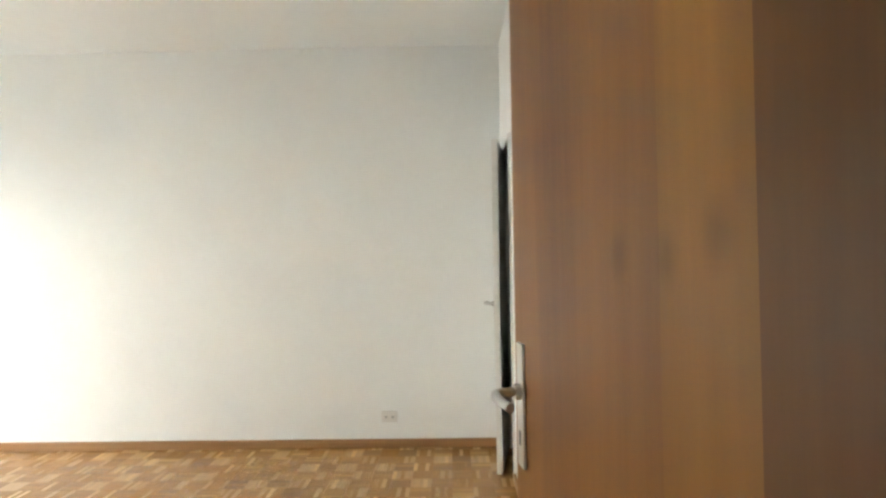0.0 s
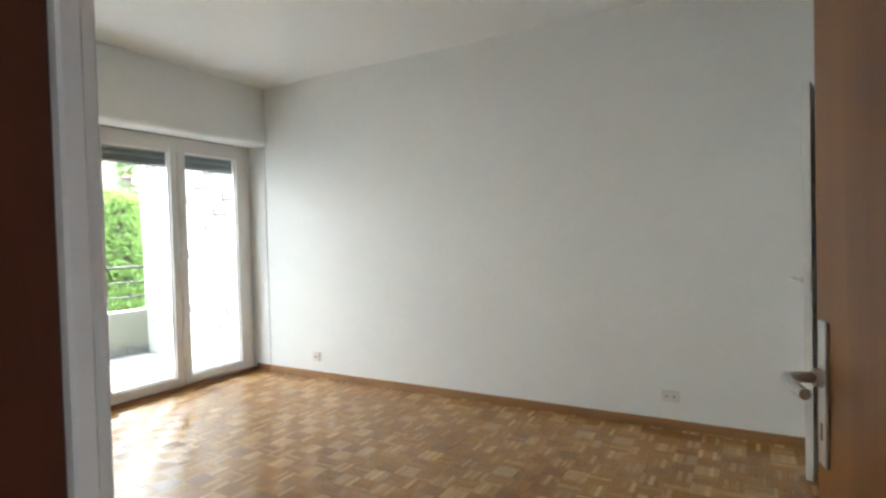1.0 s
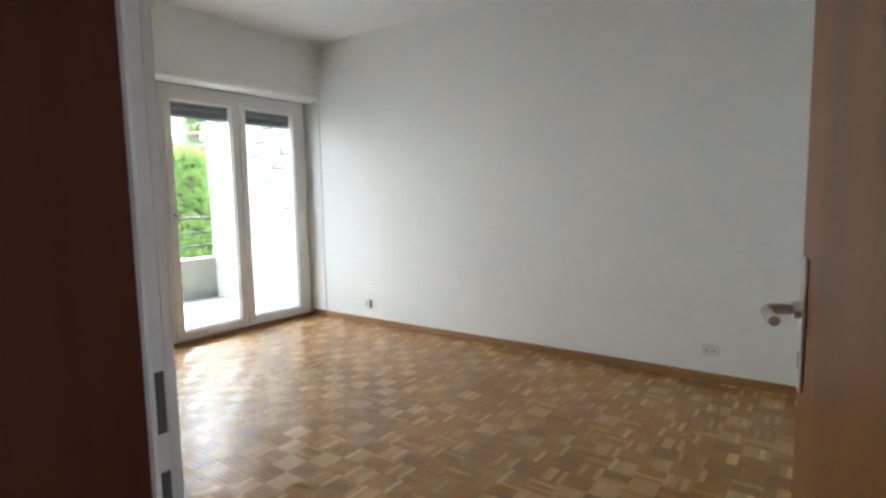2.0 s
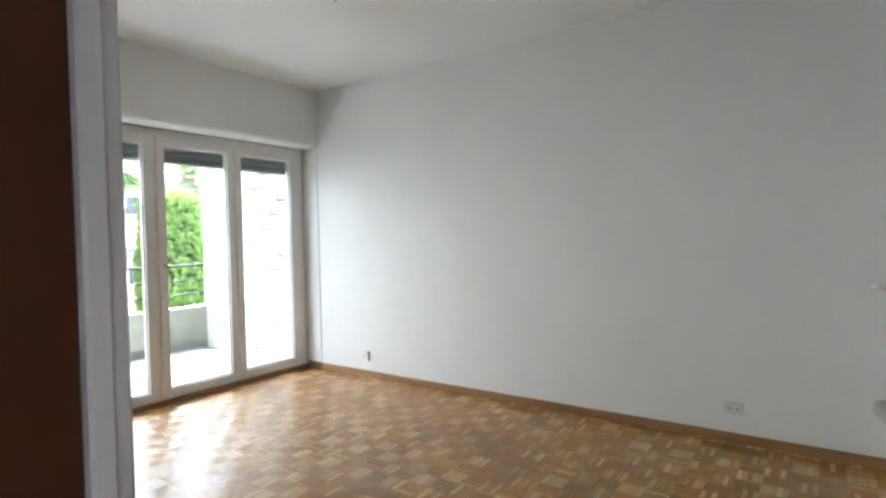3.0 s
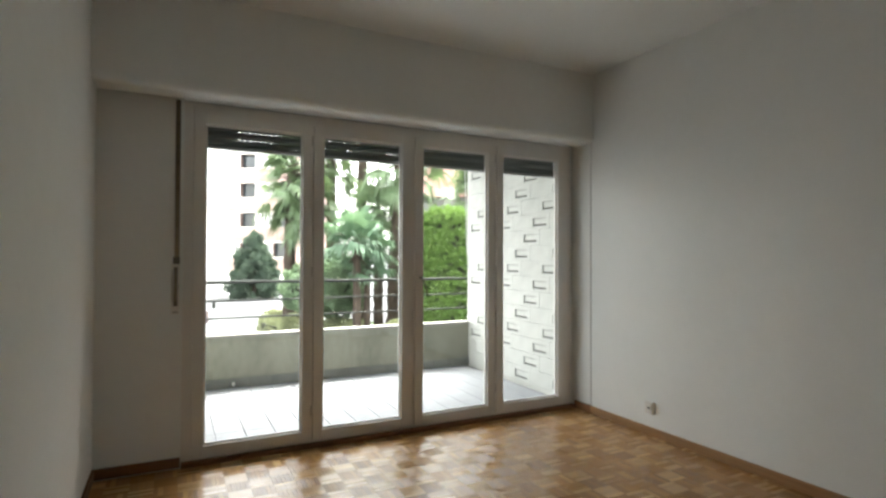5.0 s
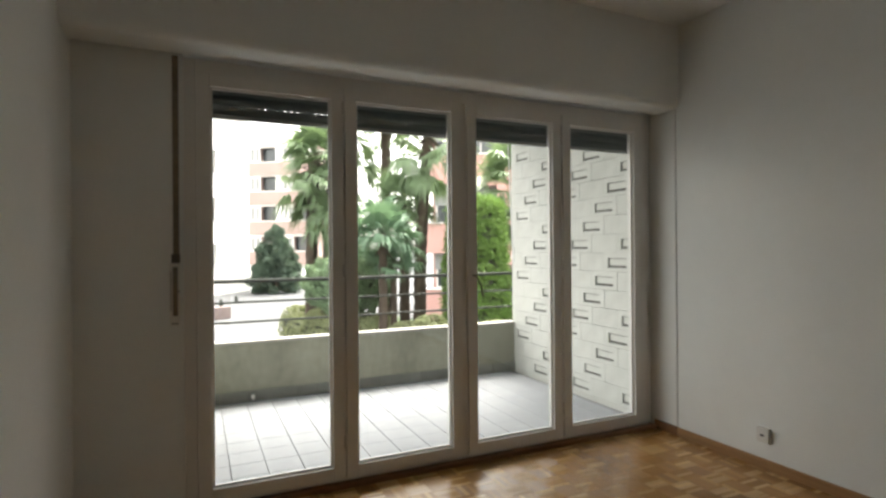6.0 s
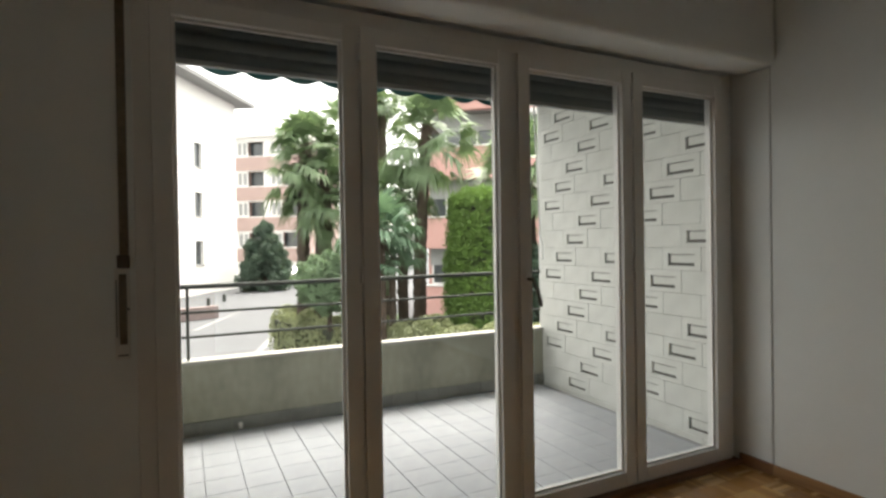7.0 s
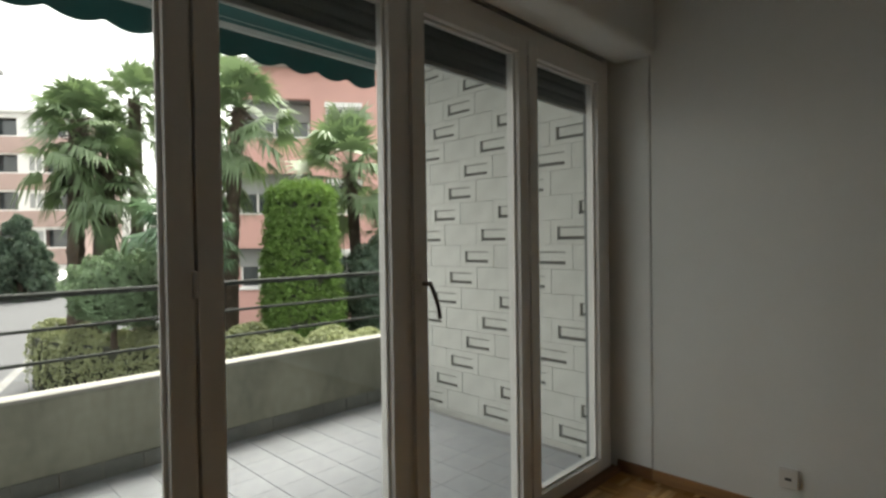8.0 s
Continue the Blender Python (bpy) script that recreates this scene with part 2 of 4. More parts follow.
# paler tone for the weaker shade in the upper grooves
FAINT = mat("faint_shaded_slot", (0.36, 0.36, 0.335), 0.95, vary=0.2, scale=15)
KERB = mat("stone_kerb", (0.42, 0.42, 0.40), 0.85, vary=0.15, scale=3)
MARKING = mat("worn_road_paint", (0.21, 0.21, 0.205), 0.85, vary=0.3, scale=4)
JOINT = mat("pale_wall_joint", (0.60, 0.60, 0.585), 0.85, vary=0.05)
PINK = mat("pink_facade_plaster", (0.64, 0.37, 0.325), 0.85, vary=0.08, scale=1.5)
WHITEFACADE = mat("white_facade_plaster", (0.80, 0.79, 0.76), 0.85, vary=0.04, scale=0.6)
BRICKFACADE = mat("brown_pink_facade", (0.46, 0.335, 0.30), 0.85, vary=0.12, scale=1.5)
ROOF = mat("grey_roof_edge", (0.24, 0.24, 0.235), 0.7, vary=0.1)
DARKGLASS = mat("far_window_glass", (0.05, 0.06, 0.065), 0.12, vary=0.3, scale=1.0, spec=0.8)
BLINDGREY = mat("far_roller_blind", (0.33, 0.34, 0.33), 0.6, vary=0.1)
TRUNK = mat("fibrous_palm_trunk", (0.06, 0.043, 0.03), 0.95, vary=0.4, scale=6, stretch=(1, 1, 0.5), bump=0.9, bump_scale=25)
PALM = leaf_mat("palm_leaf", (0.033, 0.07, 0.038), (0.175, 0.25, 0.135), 0.27)
PALMBLUE = leaf_mat("blue_green_palm_leaf", (0.045, 0.095, 0.06), (0.135, 0.225, 0.14))
CONE = leaf_mat("bright_clipped_leaf", (0.028, 0.07, 0.022), (0.185, 0.30, 0.085), 0.22)
HEDGE = leaf_mat("variegated_hedge_leaf", (0.075, 0.105, 0.05), (0.33, 0.36, 0.21))
BUSH = leaf_mat("dull_green_bush_leaf", (0.042, 0.085, 0.05), (0.21, 0.30, 0.18))
DARKBUSH = leaf_mat("dark_laurel_leaf", (0.03, 0.06, 0.045), (0.10, 0.15, 0.11))
CORE = mat("dark_foliage_shade", (0.03, 0.035, 0.02), 0.95, vary=0.3)


# ---- mesh helpers ----
def add_box(bm, x0, x1, y0, y1, z0, z1, bevel=0.0, segs=1):
    """A box in bm, its own edges rounded."""
    lo, hi = Vector((min(x0, x1), min(y0, y1), min(z0, z1))), Vector((max(x0, x1), max(y0, y1), max(z0, z1)))
    made = bmesh.ops.create_cube(bm, size=1.0, matrix=Matrix.LocRotScale((lo + hi) / 2, None, hi - lo))
    if bevel:
        edges = {e for v in made["verts"] for e in v.link_edges}
        bmesh.ops.bevel(bm, geom=list(edges), offset=bevel, segments=segs, affect="EDGES", profile=0.6)


def box(x0, x1, y0, y1, z0, z1, bevel=0.0, segs=1):
    bm = bmesh.new()
    add_box(bm, x0, x1, y0, y1, z0, z1, bevel, segs)
    return bm


def add_rod(bm, a, b, r0, r1=None, segs=12):
    a, b = Vector(a), Vector(b)
    turn = (b - a).to_track_quat("Z", "Y").to_matrix().to_4x4()
    bmesh.ops.create_cone(bm, cap_ends=True, segments=segs, radius1=r0, radius2=r0 if r1 is None else r1, depth=(b - a).length,
                          matrix=Matrix.Translation((a + b) / 2) @ turn)


def rod(a, b, r0, r1=None, segs=12):
    bm = bmesh.new()
    add_rod(bm, a, b, r0, r1, segs)
    return bm


def mesh_of(name, bm, material):
    me = bpy.data.meshes.new(name)
    bm.to_mesh(me)
    bm.free()
    me.materials.append(material)
    return me


def solid(name, bm, material, label="", category="", kind="", group=""):
    """A top-level mesh."""
    return tagged(new(name, mesh_of(name, bm, material)), label, category, group, kind)


def part(name, bm, material, parent, label=""):
    ob = new(name, mesh_of(name, bm, material))
    ob.parent = parent
    ob.matrix_parent_inverse = parent.matrix_basis.inverted()
    return tagged(ob, label)


def thing(name, at, label, category, kind="", group=""):
    ob = new(name)
    ob.location = at
    ob.empty_display_size = 0.1
    ob.matrix_basis = Matrix.Translation(at)
    return tagged(ob, label, category, group, kind)


def swept(bm, points, radius, segs=8):
    """A bent rod through points."""
    pts = [Vector(p) for p in points]
    rings = []
    for i, p in enumerate(pts):
        way = (pts[min(i + 1, len(pts) - 1)] - pts[max(i - 1, 0)]).normalized()
        side = way.orthogonal().normalized() if i == 0 else (rings[-1][1] - way * rings[-1][1].dot(way)).normalized()
        up = way.cross(side)
        ring = [bm.verts.new(p + radius * (math.cos(2 * math.pi * k / segs) * side + math.sin(2 * math.pi * k / segs) * up)) for k in range(segs)]
        rings.append((ring, side))
    for (r0, _), (r1, _) in zip(rings, rings[1:]):
        for k in range(segs):
            bm.faces.new((r0[k], r0[(k + 1) % segs], r1[(k + 1) % segs], r1[k]))
    bm.faces.new(rings[0][0][::-1])
    bm.faces.new(rings[-1][0])


# ---- the room ----
XW, YN, XE, YS, HIGH = -4.08, 4.03, 0.735, 0.465, 2.845
LINTEL_X, LINTEL_Z = -3.855, 2.275
WIN_Y0, WIN_Y1, WIN_Z0 = 0.93, 3.985, 0.03

bm = bmesh.new()
add_box(bm, -4.09, XE + 0.2, -1.4, YN + 0.02, -0.25, -0.012)
solid("floor", bm, BITUMEN, "screed under oak mosaic parquet", "floor", "structure")

bm = box(-4.17, XE + 1.2, YN, YN + 0.09, -0.25, HIGH + 0.2)
solid("wall_north", bm, WALL, "plain white painted wall", "wall", "structure")
bm = bmesh.new()
add_box(bm, -4.35, XW, -0.2, WIN_Y0, -0.25, HIGH + 0.2)
add_box(bm, -4.17, XW - 0.02, WIN_Y1, YN, -0.25, HIGH + 0.2)
add_box(bm, -4.35, XW - 0.02, WIN_Y0, YN + 0.09, LINTEL_Z + 0.03, HIGH + 0.2)
add_box(bm, -4.35, XW - 0.02, WIN_Y0, WIN_Y1, -0.25, -0.02)
solid("wall_west", bm, WALL, "white window wall with a wide opening", "wall", "structure")
bm = box(LINTEL_X + 0.025, XW + 0.005, YS - 0.1, YN + 0.08, LINTEL_Z, HIGH + 0.09, 0.055, 6)
for f in bm.faces:
    f.smooth = True
solid("shutter_box", bm, WALL, "white boxed-in lintel over the balcony doors", "lintel", "structure")

# doorway wall towards the hall, a brown lining and a pale steel frame in it
JX0, JX1, DOOR_H = -0.125, 0.70, 2.08
bm = bmesh.new()
add_box(bm, -4.4, JX0 - 0.02, 0.215, YS, -0.25, HIGH + 0.2)
add_box(bm, JX1 + 0.02, XE + 1.2, 0.215, YS, -0.25, HIGH + 0.2)
add_box(bm, JX0 - 0.02, JX1 + 0.02, 0.215, YS, DOOR_H + 0.03, HIGH + 0.2)
solid("wall_south", bm, WALL, "white wall with the doorway to the hall", "wall", "structure")
D2Y0, D2Y1, D2H = 3.41, 3.99, 2.07
bm = bmesh.new()
add_box(bm, XE, XE + 0.12, YS, D2Y0, -0.25, HIGH + 0.2)
add_box(bm, XE, XE + 0.12, D2Y1, YN, -0.25, HIGH + 0.2)
add_box(bm, XE, XE + 0.12, D2Y0, D2Y1, D2H, HIGH + 0.2)
solid("wall_east", bm, WALL, "white wall with a narrow closet opening", "wall", "structure")
# closet inside coloured near black in place of its darkness
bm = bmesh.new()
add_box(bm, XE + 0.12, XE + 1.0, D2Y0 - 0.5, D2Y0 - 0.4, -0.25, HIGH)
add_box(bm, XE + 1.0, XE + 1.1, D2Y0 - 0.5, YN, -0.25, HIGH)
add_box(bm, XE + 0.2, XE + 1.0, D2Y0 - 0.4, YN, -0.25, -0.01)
solid("closet_wall", bm, DARK, "closet interior coloured near black for its shade", "closet", "structure")
solid("ceiling", box(-4.35, XE + 1.2, -1.5, YN + 0.1, HIGH, HIGH + 0.22), CEIL, "plain white ceiling", "ceiling", "structure")
# the hall behind the doorway, with an unseen east window added to light the jamb
bm = bmesh.new()
add_box(bm, -1.9, -1.8, -1.4, 0.215, -0.25, HIGH)
add_box(bm, 1.8, 1.9, -1.4, -0.82, -0.25, HIGH)
add_box(bm, 1.8, 1.9, -0.38, 0.215, -0.25, HIGH)
add_box(bm, 1.8, 1.9, -0.82, -0.38, -0.25, 1.25)
add_box(bm, 1.8, 1.9, -0.82, -0.38, 2.1, HIGH)
add_box(bm, -1.9, 1.9, -1.5, -1.4, -0.25, HIGH)
solid("hall_wall", bm, WALL, "plain white hall walls", "wall", "structure")
bm = bmesh.new()
add_box(bm, 1.82, 1.88, -0.819, -0.78, 1.251, 2.099, 0.004)
add_box(bm, 1.82, 1.88, -0.42, -0.381, 1.251, 2.099, 0.004)
add_box(bm, 1.822, 1.878, -0.78, -0.42, 1.251, 1.30, 0.004)
add_box(bm, 1.822, 1.878, -0.78, -0.42, 2.05, 2.099, 0.004)
solid("window_2", bm, TRIM, "white casement frame of the added, unseen hall window", "window", "structure")
solid("hall_floor", box(-1.9, 1.9, -1.4, 0.215, -0.05, -0.004), OAK, "brown wooden hall floor", "floor", "structure")

# lining and frame of the doorway
bm = bmesh.new()
add_box(bm, JX0 - 0.02, JX0, 0.195, 0.443, 0, DOOR_H + 0.03, 0.002)
add_box(bm, JX1, JX1 + 0.02, 0.195, 0.465, 0, DOOR_H + 0.03, 0.002)
add_box(bm, JX0, JX1, 0.195, 0.443, DOOR_H, DOOR_H + 0.03, 0.002)
add_box(bm, JX0 - 0.08, JX0 - 0.001, 0.197, 0.214, 0, DOOR_H + 0.09, 0.003)
add_box(bm, JX1 + 0.001, JX1 + 0.08, 0.197, 0.214, 0, DOOR_H + 0.09, 0.003)
frame_thing = thing("door_1", (0.2, 0.45, 0), "brown doorway lining with a pale steel rebate frame", "door frame", "structure")
part("lining", bm, LINING, frame_thing, "dark brown wooden lining")
bm = bmesh.new()
add_box(bm, JX0 - 0.02, JX0 + 0.012, 0.444, 0.466, 0, DOOR_H + 0.02, 0.003)
add_box(bm, JX0 - 0.05, JX0 - 0.003, 0.467, 0.487, 0, DOOR_H + 0.05, 0.009, 3)
add_box(bm, JX1 + 0.005, JX1 + 0.018, 0.467, 0.485, 0, DOOR_H + 0.05, 0.002)
add_box(bm, JX0 - 0.003, JX1 + 0.005, 0.467, 0.485, DOOR_H + 0.004, DOOR_H + 0.05, 0.004)
part("door_frame", bm, GREYFRAME, frame_thing, "pale grey-white steel frame")
# strike openings as flat strips, the shade inside them given as dark colour
for z0, z1 in ((0.99, 1.07), (0.85, 0.94)):
    part("strike_plate", box(JX0 + 0.0115, JX0 + 0.0135, 0.449, 0.461, z0, z1, 0.001), SLOT, frame_thing, "dark strike opening")

# baseboards
bm = bmesh.new()
add_box(bm, LINTEL_X, XE - 0.001, YN - 0.014, YN, 0, 0.062, 0.004, 2)
add_box(bm, XE - 0.014, XE, YS + 0.03, D2Y0 - 0.01, 0, 0.062, 0.004, 2)
solid("baseboard", bm, OAK, "low oak baseboard along the white walls", "baseboard", "structure")
bm = bmesh.new()
add_box(bm, XW + 0.025, LINTEL_X - 0.002, YN - 0.016, YN, 0, 0.064, 0.004, 2)
add_box(bm, XW, XW + 0.014, YS, WIN_Y0 - 0.005, 0, 0.062, 0.004, 2)
add_box(bm, XW + 0.015, JX0 - 0.06, YS, YS + 0.014, 0, 0.062, 0.004, 2)
solid("baseboard", bm, DARKOAK, "dark stained baseboard beside the window", "baseboard", "structure")
solid("threshold", box(XW - 0.02, XW + 0.045, WIN_Y0, YN - 0.016, 0.0, 0.03, 0.004, 2), DARKOAK, "dark stained wooden threshold under the balcony doors", "threshold", "structure")
solid("trim", box(LINTEL_X - 0.0045, LINTEL_X + 0.0005, YN - 0.003, YN, 0.0, LINTEL_Z + 0.02), JOINT, "thin grey joint between wall and window recess", "joint", "structure")
bm = box(LINTEL_X - 0.035, LINTEL_X - 0.005, YN - 0.007, YN, 0.064, LINTEL_Z, 0.003, 2)
solid("trim", bm, WALL, "narrow white vertical cover strip in the corner", "trim", "structure")

# ---- balcony doors ----
PANES = ((1.054, 1.664), (1.805, 2.394), (2.566, 3.142), (3.287, 3.847))
GZ0, GZ1 = 0.113, 2.142


def profile_frame(y0, y1, z0, z1, w, x_in, depth):
    """Four mitred-looking bars round an opening, w wide, their room face at x_in."""
    bm = bmesh.new()
    add_box(bm, x_in - depth, x_in, y0 - w, y0, z0 - w, z1 + w, 0.004, 2)
    add_box(bm, x_in - depth, x_in, y1, y1 + w, z0 - w, z1 + w, 0.004, 2)
    add_box(bm, x_in - depth, x_in - 0.0006, y0, y1, z0 - w, z0, 0.004, 2)
    add_box(bm, x_in - depth, x_in - 0.0006, y0, y1, z1, z1 + w, 0.004, 2)
    return bm


win = thing("window_1", (XW, 2.45, 0.03), "wide white-framed glazed balcony doors with four tall panes", "balcony door", "structure")
bm = bmesh.new()
add_box(bm, XW - 0.06, XW + 0.004, WIN_Y0, PANES[0][0] - 0.066, 0.03, LINTEL_Z, 0.004, 2)
add_box(bm, XW - 0.06, XW + 0.004, PANES[3][1] + 0.066, WIN_Y1, 0.03, LINTEL_Z, 0.004, 2)
add_box(bm, XW - 0.06, XW + 0.003, PANES[0][0] - 0.066, PANES[3][1] + 0.066, GZ1 + 0.066, LINTEL_Z, 0.004, 2)
add_box(bm, XW - 0.06, XW + 0.003, PANES[0][0] - 0.066, PANES[3][1] + 0.066, 0.03, GZ0 - 0.066, 0.002)
for (a, b), (c, d) in zip(PANES, PANES[1:]):
    add_box(bm, XW - 0.06, XW + 0.001, b + 0.0665, c - 0.0665, GZ0 - 0.066, GZ1 + 0.066, 0.0012)
part("window_frame", bm, TRIM, win)
for k, (a, b) in enumerate(PANES):
    sash = part("sash", profile_frame(a, b, GZ0, GZ1, 0.066, XW + 0.016, 0.07), TRIM, win, "white lacquered sash")
    bead = profile_frame(a + 0.012, b - 0.012, GZ0 + 0.012, GZ1 - 0.012, 0.013, XW - 0.004, 0.012)
    part("glazing_bead", bead, TRIM, sash)
    pane = part("pane", box(XW - 0.027, XW - 0.021, a - 0.002, b + 0.002, GZ0 - 0.002, GZ1 + 0.002), GLASS, sash, "clear glass")
    pane.visible_shadow = False
for y in (PANES[0][1] + 0.066, PANES[2][1] + 0.068):
    for z in (0.25, 1.2, 2.10):
        part("hinge", rod((XW + 0.018, y, z - 0.035), (XW + 0.018, y, z + 0.035), 0.007), SATIN, win, "small pin hinge")
# curved lever on the meeting stile
bm = bmesh.new()
hy = 2.538
part("handle_rosette", box(XW + 0.0165, XW + 0.022, hy - 0.014, hy + 0.014, 1.115, 1.185, 0.002, 2), TRIM, win)
add_rod(bm, (XW + 0.02, hy, 1.15), (XW + 0.062, hy, 1.15), 0.0075)
swept(bm, [(XW + 0.058, hy - 0.004 + 0.055 * math.sin(a) * 0.9, 1.156 - 0.135 * a / 1.5) for a in [i * 0.25 for i in range(7)]], 0.0075)
part("handle", bm, BRONZE, win, "brown curved lever handle")

# roller shutter let down a hand's width behind the glass
sh = thing("roller_shutter", (XW - 0.11, 2.45, 2.01), "grey plastic roller shutter, almost fully raised", "roller shutter")
z = 2.01
part("bottom_bar", box(XW - 0.125, XW - 0.105, 0.99, 3.95, z, z + 0.022, 0.003), GREYBAR, sh, "light grey end bar")
z += 0.0225
while z < 2.30:
    bm = bmesh.new()
    ys = [1.0, 3.94]
    rows = [[bm.verts.new((XW - 0.115 + 0.006 * math.cos(math.pi * (k / 6 - 0.5)), y, z + 0.0498 * k / 6)) for y in ys] for k in range(7)]
    back = [[bm.verts.new((XW - 0.122, y, z + 0.0498 * k / 6)) for y in ys] for k in range(7)]
    for k in range(6):
        bm.faces.new((rows[k][0], rows[k][1], rows[k + 1][1], rows[k + 1][0]))
        bm.faces.new((back[k][1], back[k][0], back[k + 1][0], back[k + 1][1]))
    bm.faces.new((rows[0][1], rows[0][0], back[0][0], back[0][1]))
    bm.faces.new((rows[6][0], rows[6][1], back[6][1], back[6][0]))
    part("slat", bm, SHUTTER, sh)
    z += 0.05
    if 2.06 < z < 2.15:  # perforated joints
        bm = bmesh.new()
        add_box(bm, XW - 0.121, XW - 0.116, 1.0, 1.26, z, z + 0.0035)
        y = 1.274
        while y < 3.93:
            add_box(bm, XW - 0.121, XW - 0.116, y, y + 0.023, z, z + 0.0035)
            y += 0.034
        part("joint_web", bm, SHUTTER, sh)
        z += 0.0035
for y0 in (0.955, 3.958):
    part("guide_rail", box(XW - 0.135, XW - 0.095, y0, y0 + 0.04, -0.01, 2.30, 0.003), SHUTTER, sh)

strap = thing("shutter_strap", (XW, 0.892, 0.95), "brown woven shutter strap with a flush winder in the wall", "shutter strap")
part("strap", box(XW + 0.004, XW + 0.0065, 0.883, 0.9105, 1.27, LINTEL_Z), STRAP, strap)
part("strap_guide", box(XW + 0.001, XW + 0.014, 0.875, 0.913, 1.255, 1.30, 0.004, 2), BRONZE, strap, "dark brown strap guide")
bm = box(XW, XW + 0.004, 0.866, 0.911, 0.945, 1.254, 0.0015)
plate = part("winder_plate", bm, TRIM, strap, "flush painted plate")
bm = bmesh.new()
prof = [(XW + 0.0042 + 0.019 * math.sin(math.pi * k / 10) ** 0.7, 1.235 - 0.24 * k / 10) for k in range(11)]
va, vb = [bm.verts.new((x, 0.880, z)) for x, z in prof], [bm.verts.new((x, 0.902, z)) for x, z in prof]
for k in range(10):
    bm.faces.new((va[k], vb[k], vb[k + 1], va[k + 1]))
bm.faces.new(va)
bm.faces.new(vb[::-1])
part("cover", bm, STRAP, strap, "curved brownish cover")
# recess lines laid on as thin strips, their shade in the colour
part("slit", box(XW + 0.0041, XW + 0.005, 0.87, 0.873, 1.02, 1.215), SLOT, plate, "dark slit")
part("slit", box(XW + 0.0041, XW + 0.005, 0.874, 0.904, 0.955, 0.960), SLOT, plate, "dark slit")
part("screw", rod((XW + 0.004, 0.9065, 1.115), (XW + 0.008, 0.9065, 1.115), 0.004), BRONZE, plate)


# ---- doors ----
def lever(bm, root, out, along, length=0.115):
    """A lever handle: neck out of the plate, then a bent grip."""
    root, out, along = Vector(root), Vector(out), Vector(along)
    add_rod(bm, root, root + out * 0.012, 0.017, 0.016, 16)
    swept(bm, [root + out * 0.01, root + out * 0.04, root + out * 0.053 + along * 0.006, root + out * 0.058 + along * 0.025, root + out * 0.058 + along * 0.07,
               root + out * 0.054 + along * length], 0.0095, 10)


LEAF = Vector((0.675, 0.52, 0.0))
LEAF_YAW = math.degrees(math.atan2(1.385 - 0.52, 0.512 - 0.675)) - 90
leaf = thing("room_door", (0, 0, 0), "brown veneered flush door standing open into the room", "door")
W = 0.88
body = box(-0.0, 0.042, -0.022, W, 0.012, 2.06, 0.003, 2)
part("leaf", body, VENEER, leaf, "brown wood veneer with long grain")
part("edge_strip", box(0.004, 0.038, W + 0.0003, W + 0.003, 0.012, 2.058), DARKOAK, leaf)
for s, o in ((-1, 0.0), (1, 0.042)):
    pl = part("lock_plate", box(o + s * 0.0005, o + s * 0.007, W - 0.068, W - 0.030, 0.90, 1.155, 0.003, 3), SATIN, leaf, "long satin aluminium plate")
    bm = bmesh.new()
    lever(bm, (o + s * 0.007, W - 0.049, 1.055), (s, 0, 0), (0, -1, 0))
    part("handle", bm, STEEL, pl, "brushed lever handle")
    part("keyhole", box(o + s * 0.0072, o + s * 0.0078, W - 0.054, W - 0.044, 0.945, 0.975, 0.0002), HOLE, pl)
part("lock_front", box(0.010, 0.032, W + 0.0032, W + 0.0048, 0.93, 1.14), SATIN, leaf)
for z in (0.25, 1.75):
    part("hinge", rod((0.048, -0.016, z), (0.048, -0.016, z + 0.09), 0.008), SATIN, leaf)
leaf.matrix_basis = Matrix.Translation(LEAF) @ Matrix.Rotation(radians(LEAF_YAW), 4, "Z")

closet = thing("closet_door", (0, 0, 0), "narrow white closet door standing slightly ajar", "door")
part("leaf", box(0, 0.036, -0.485, 0, 0.012, 2.055, 0.003, 2), TRIM, closet)
pl = part("lock_plate", box(-0.005, -0.0003, -0.46, -0.425, 0.96, 1.14, 0.002), SATIN, closet)
bm = bmesh.new()
lever(bm, (-0.005, -0.443, 1.045), (-1, 0, 0), (0, 1, 0), 0.1)
part("handle", bm, STEEL, pl)
part("latch", box(0.006, 0.03, -0.4885, -0.4855, 0.99, 1.10, 0.001), PLASTIC, closet, "pale latch plate")
closet.matrix_basis = Matrix.Translation((XE - 0.012, 3.985, 0)) @ Matrix.Rotation(-math.atan2(XE - 0.012 - 0.634, 0.46), 4, "Z")
bm = bmesh.new()
add_box(bm, XE - 0.012, XE + 0.10, D2Y0 + 0.0, D2Y0 + 0.028, 0, D2H - 0.001, 0.003)
add_box(bm, XE - 0.012, XE + 0.10, D2Y1 - 0.002, D2Y1 + 0.026, 0, D2H - 0.001, 0.003)
add_box(bm, XE - 0.012, XE + 0.10, D2Y0 + 0.028, D2Y1 - 0.002, D2H - 0.03, D2H - 0.001, 0.003)
solid("door_2", bm, TRIM, "white frame of the closet opening", "door frame", "structure")


# ---- ceiling hook ----
hook = thing("ceiling_hook", (-2.07, 2.61, HIGH), "small dark lamp hook with a bare wire end on the ceiling", "lamp hook")
part("rosette", rod((-2.07, 2.61, HIGH - 0.012), (-2.07, 2.61, HIGH), 0.02, 0.026, 20), PLASTIC, hook)
bm = bmesh.new()
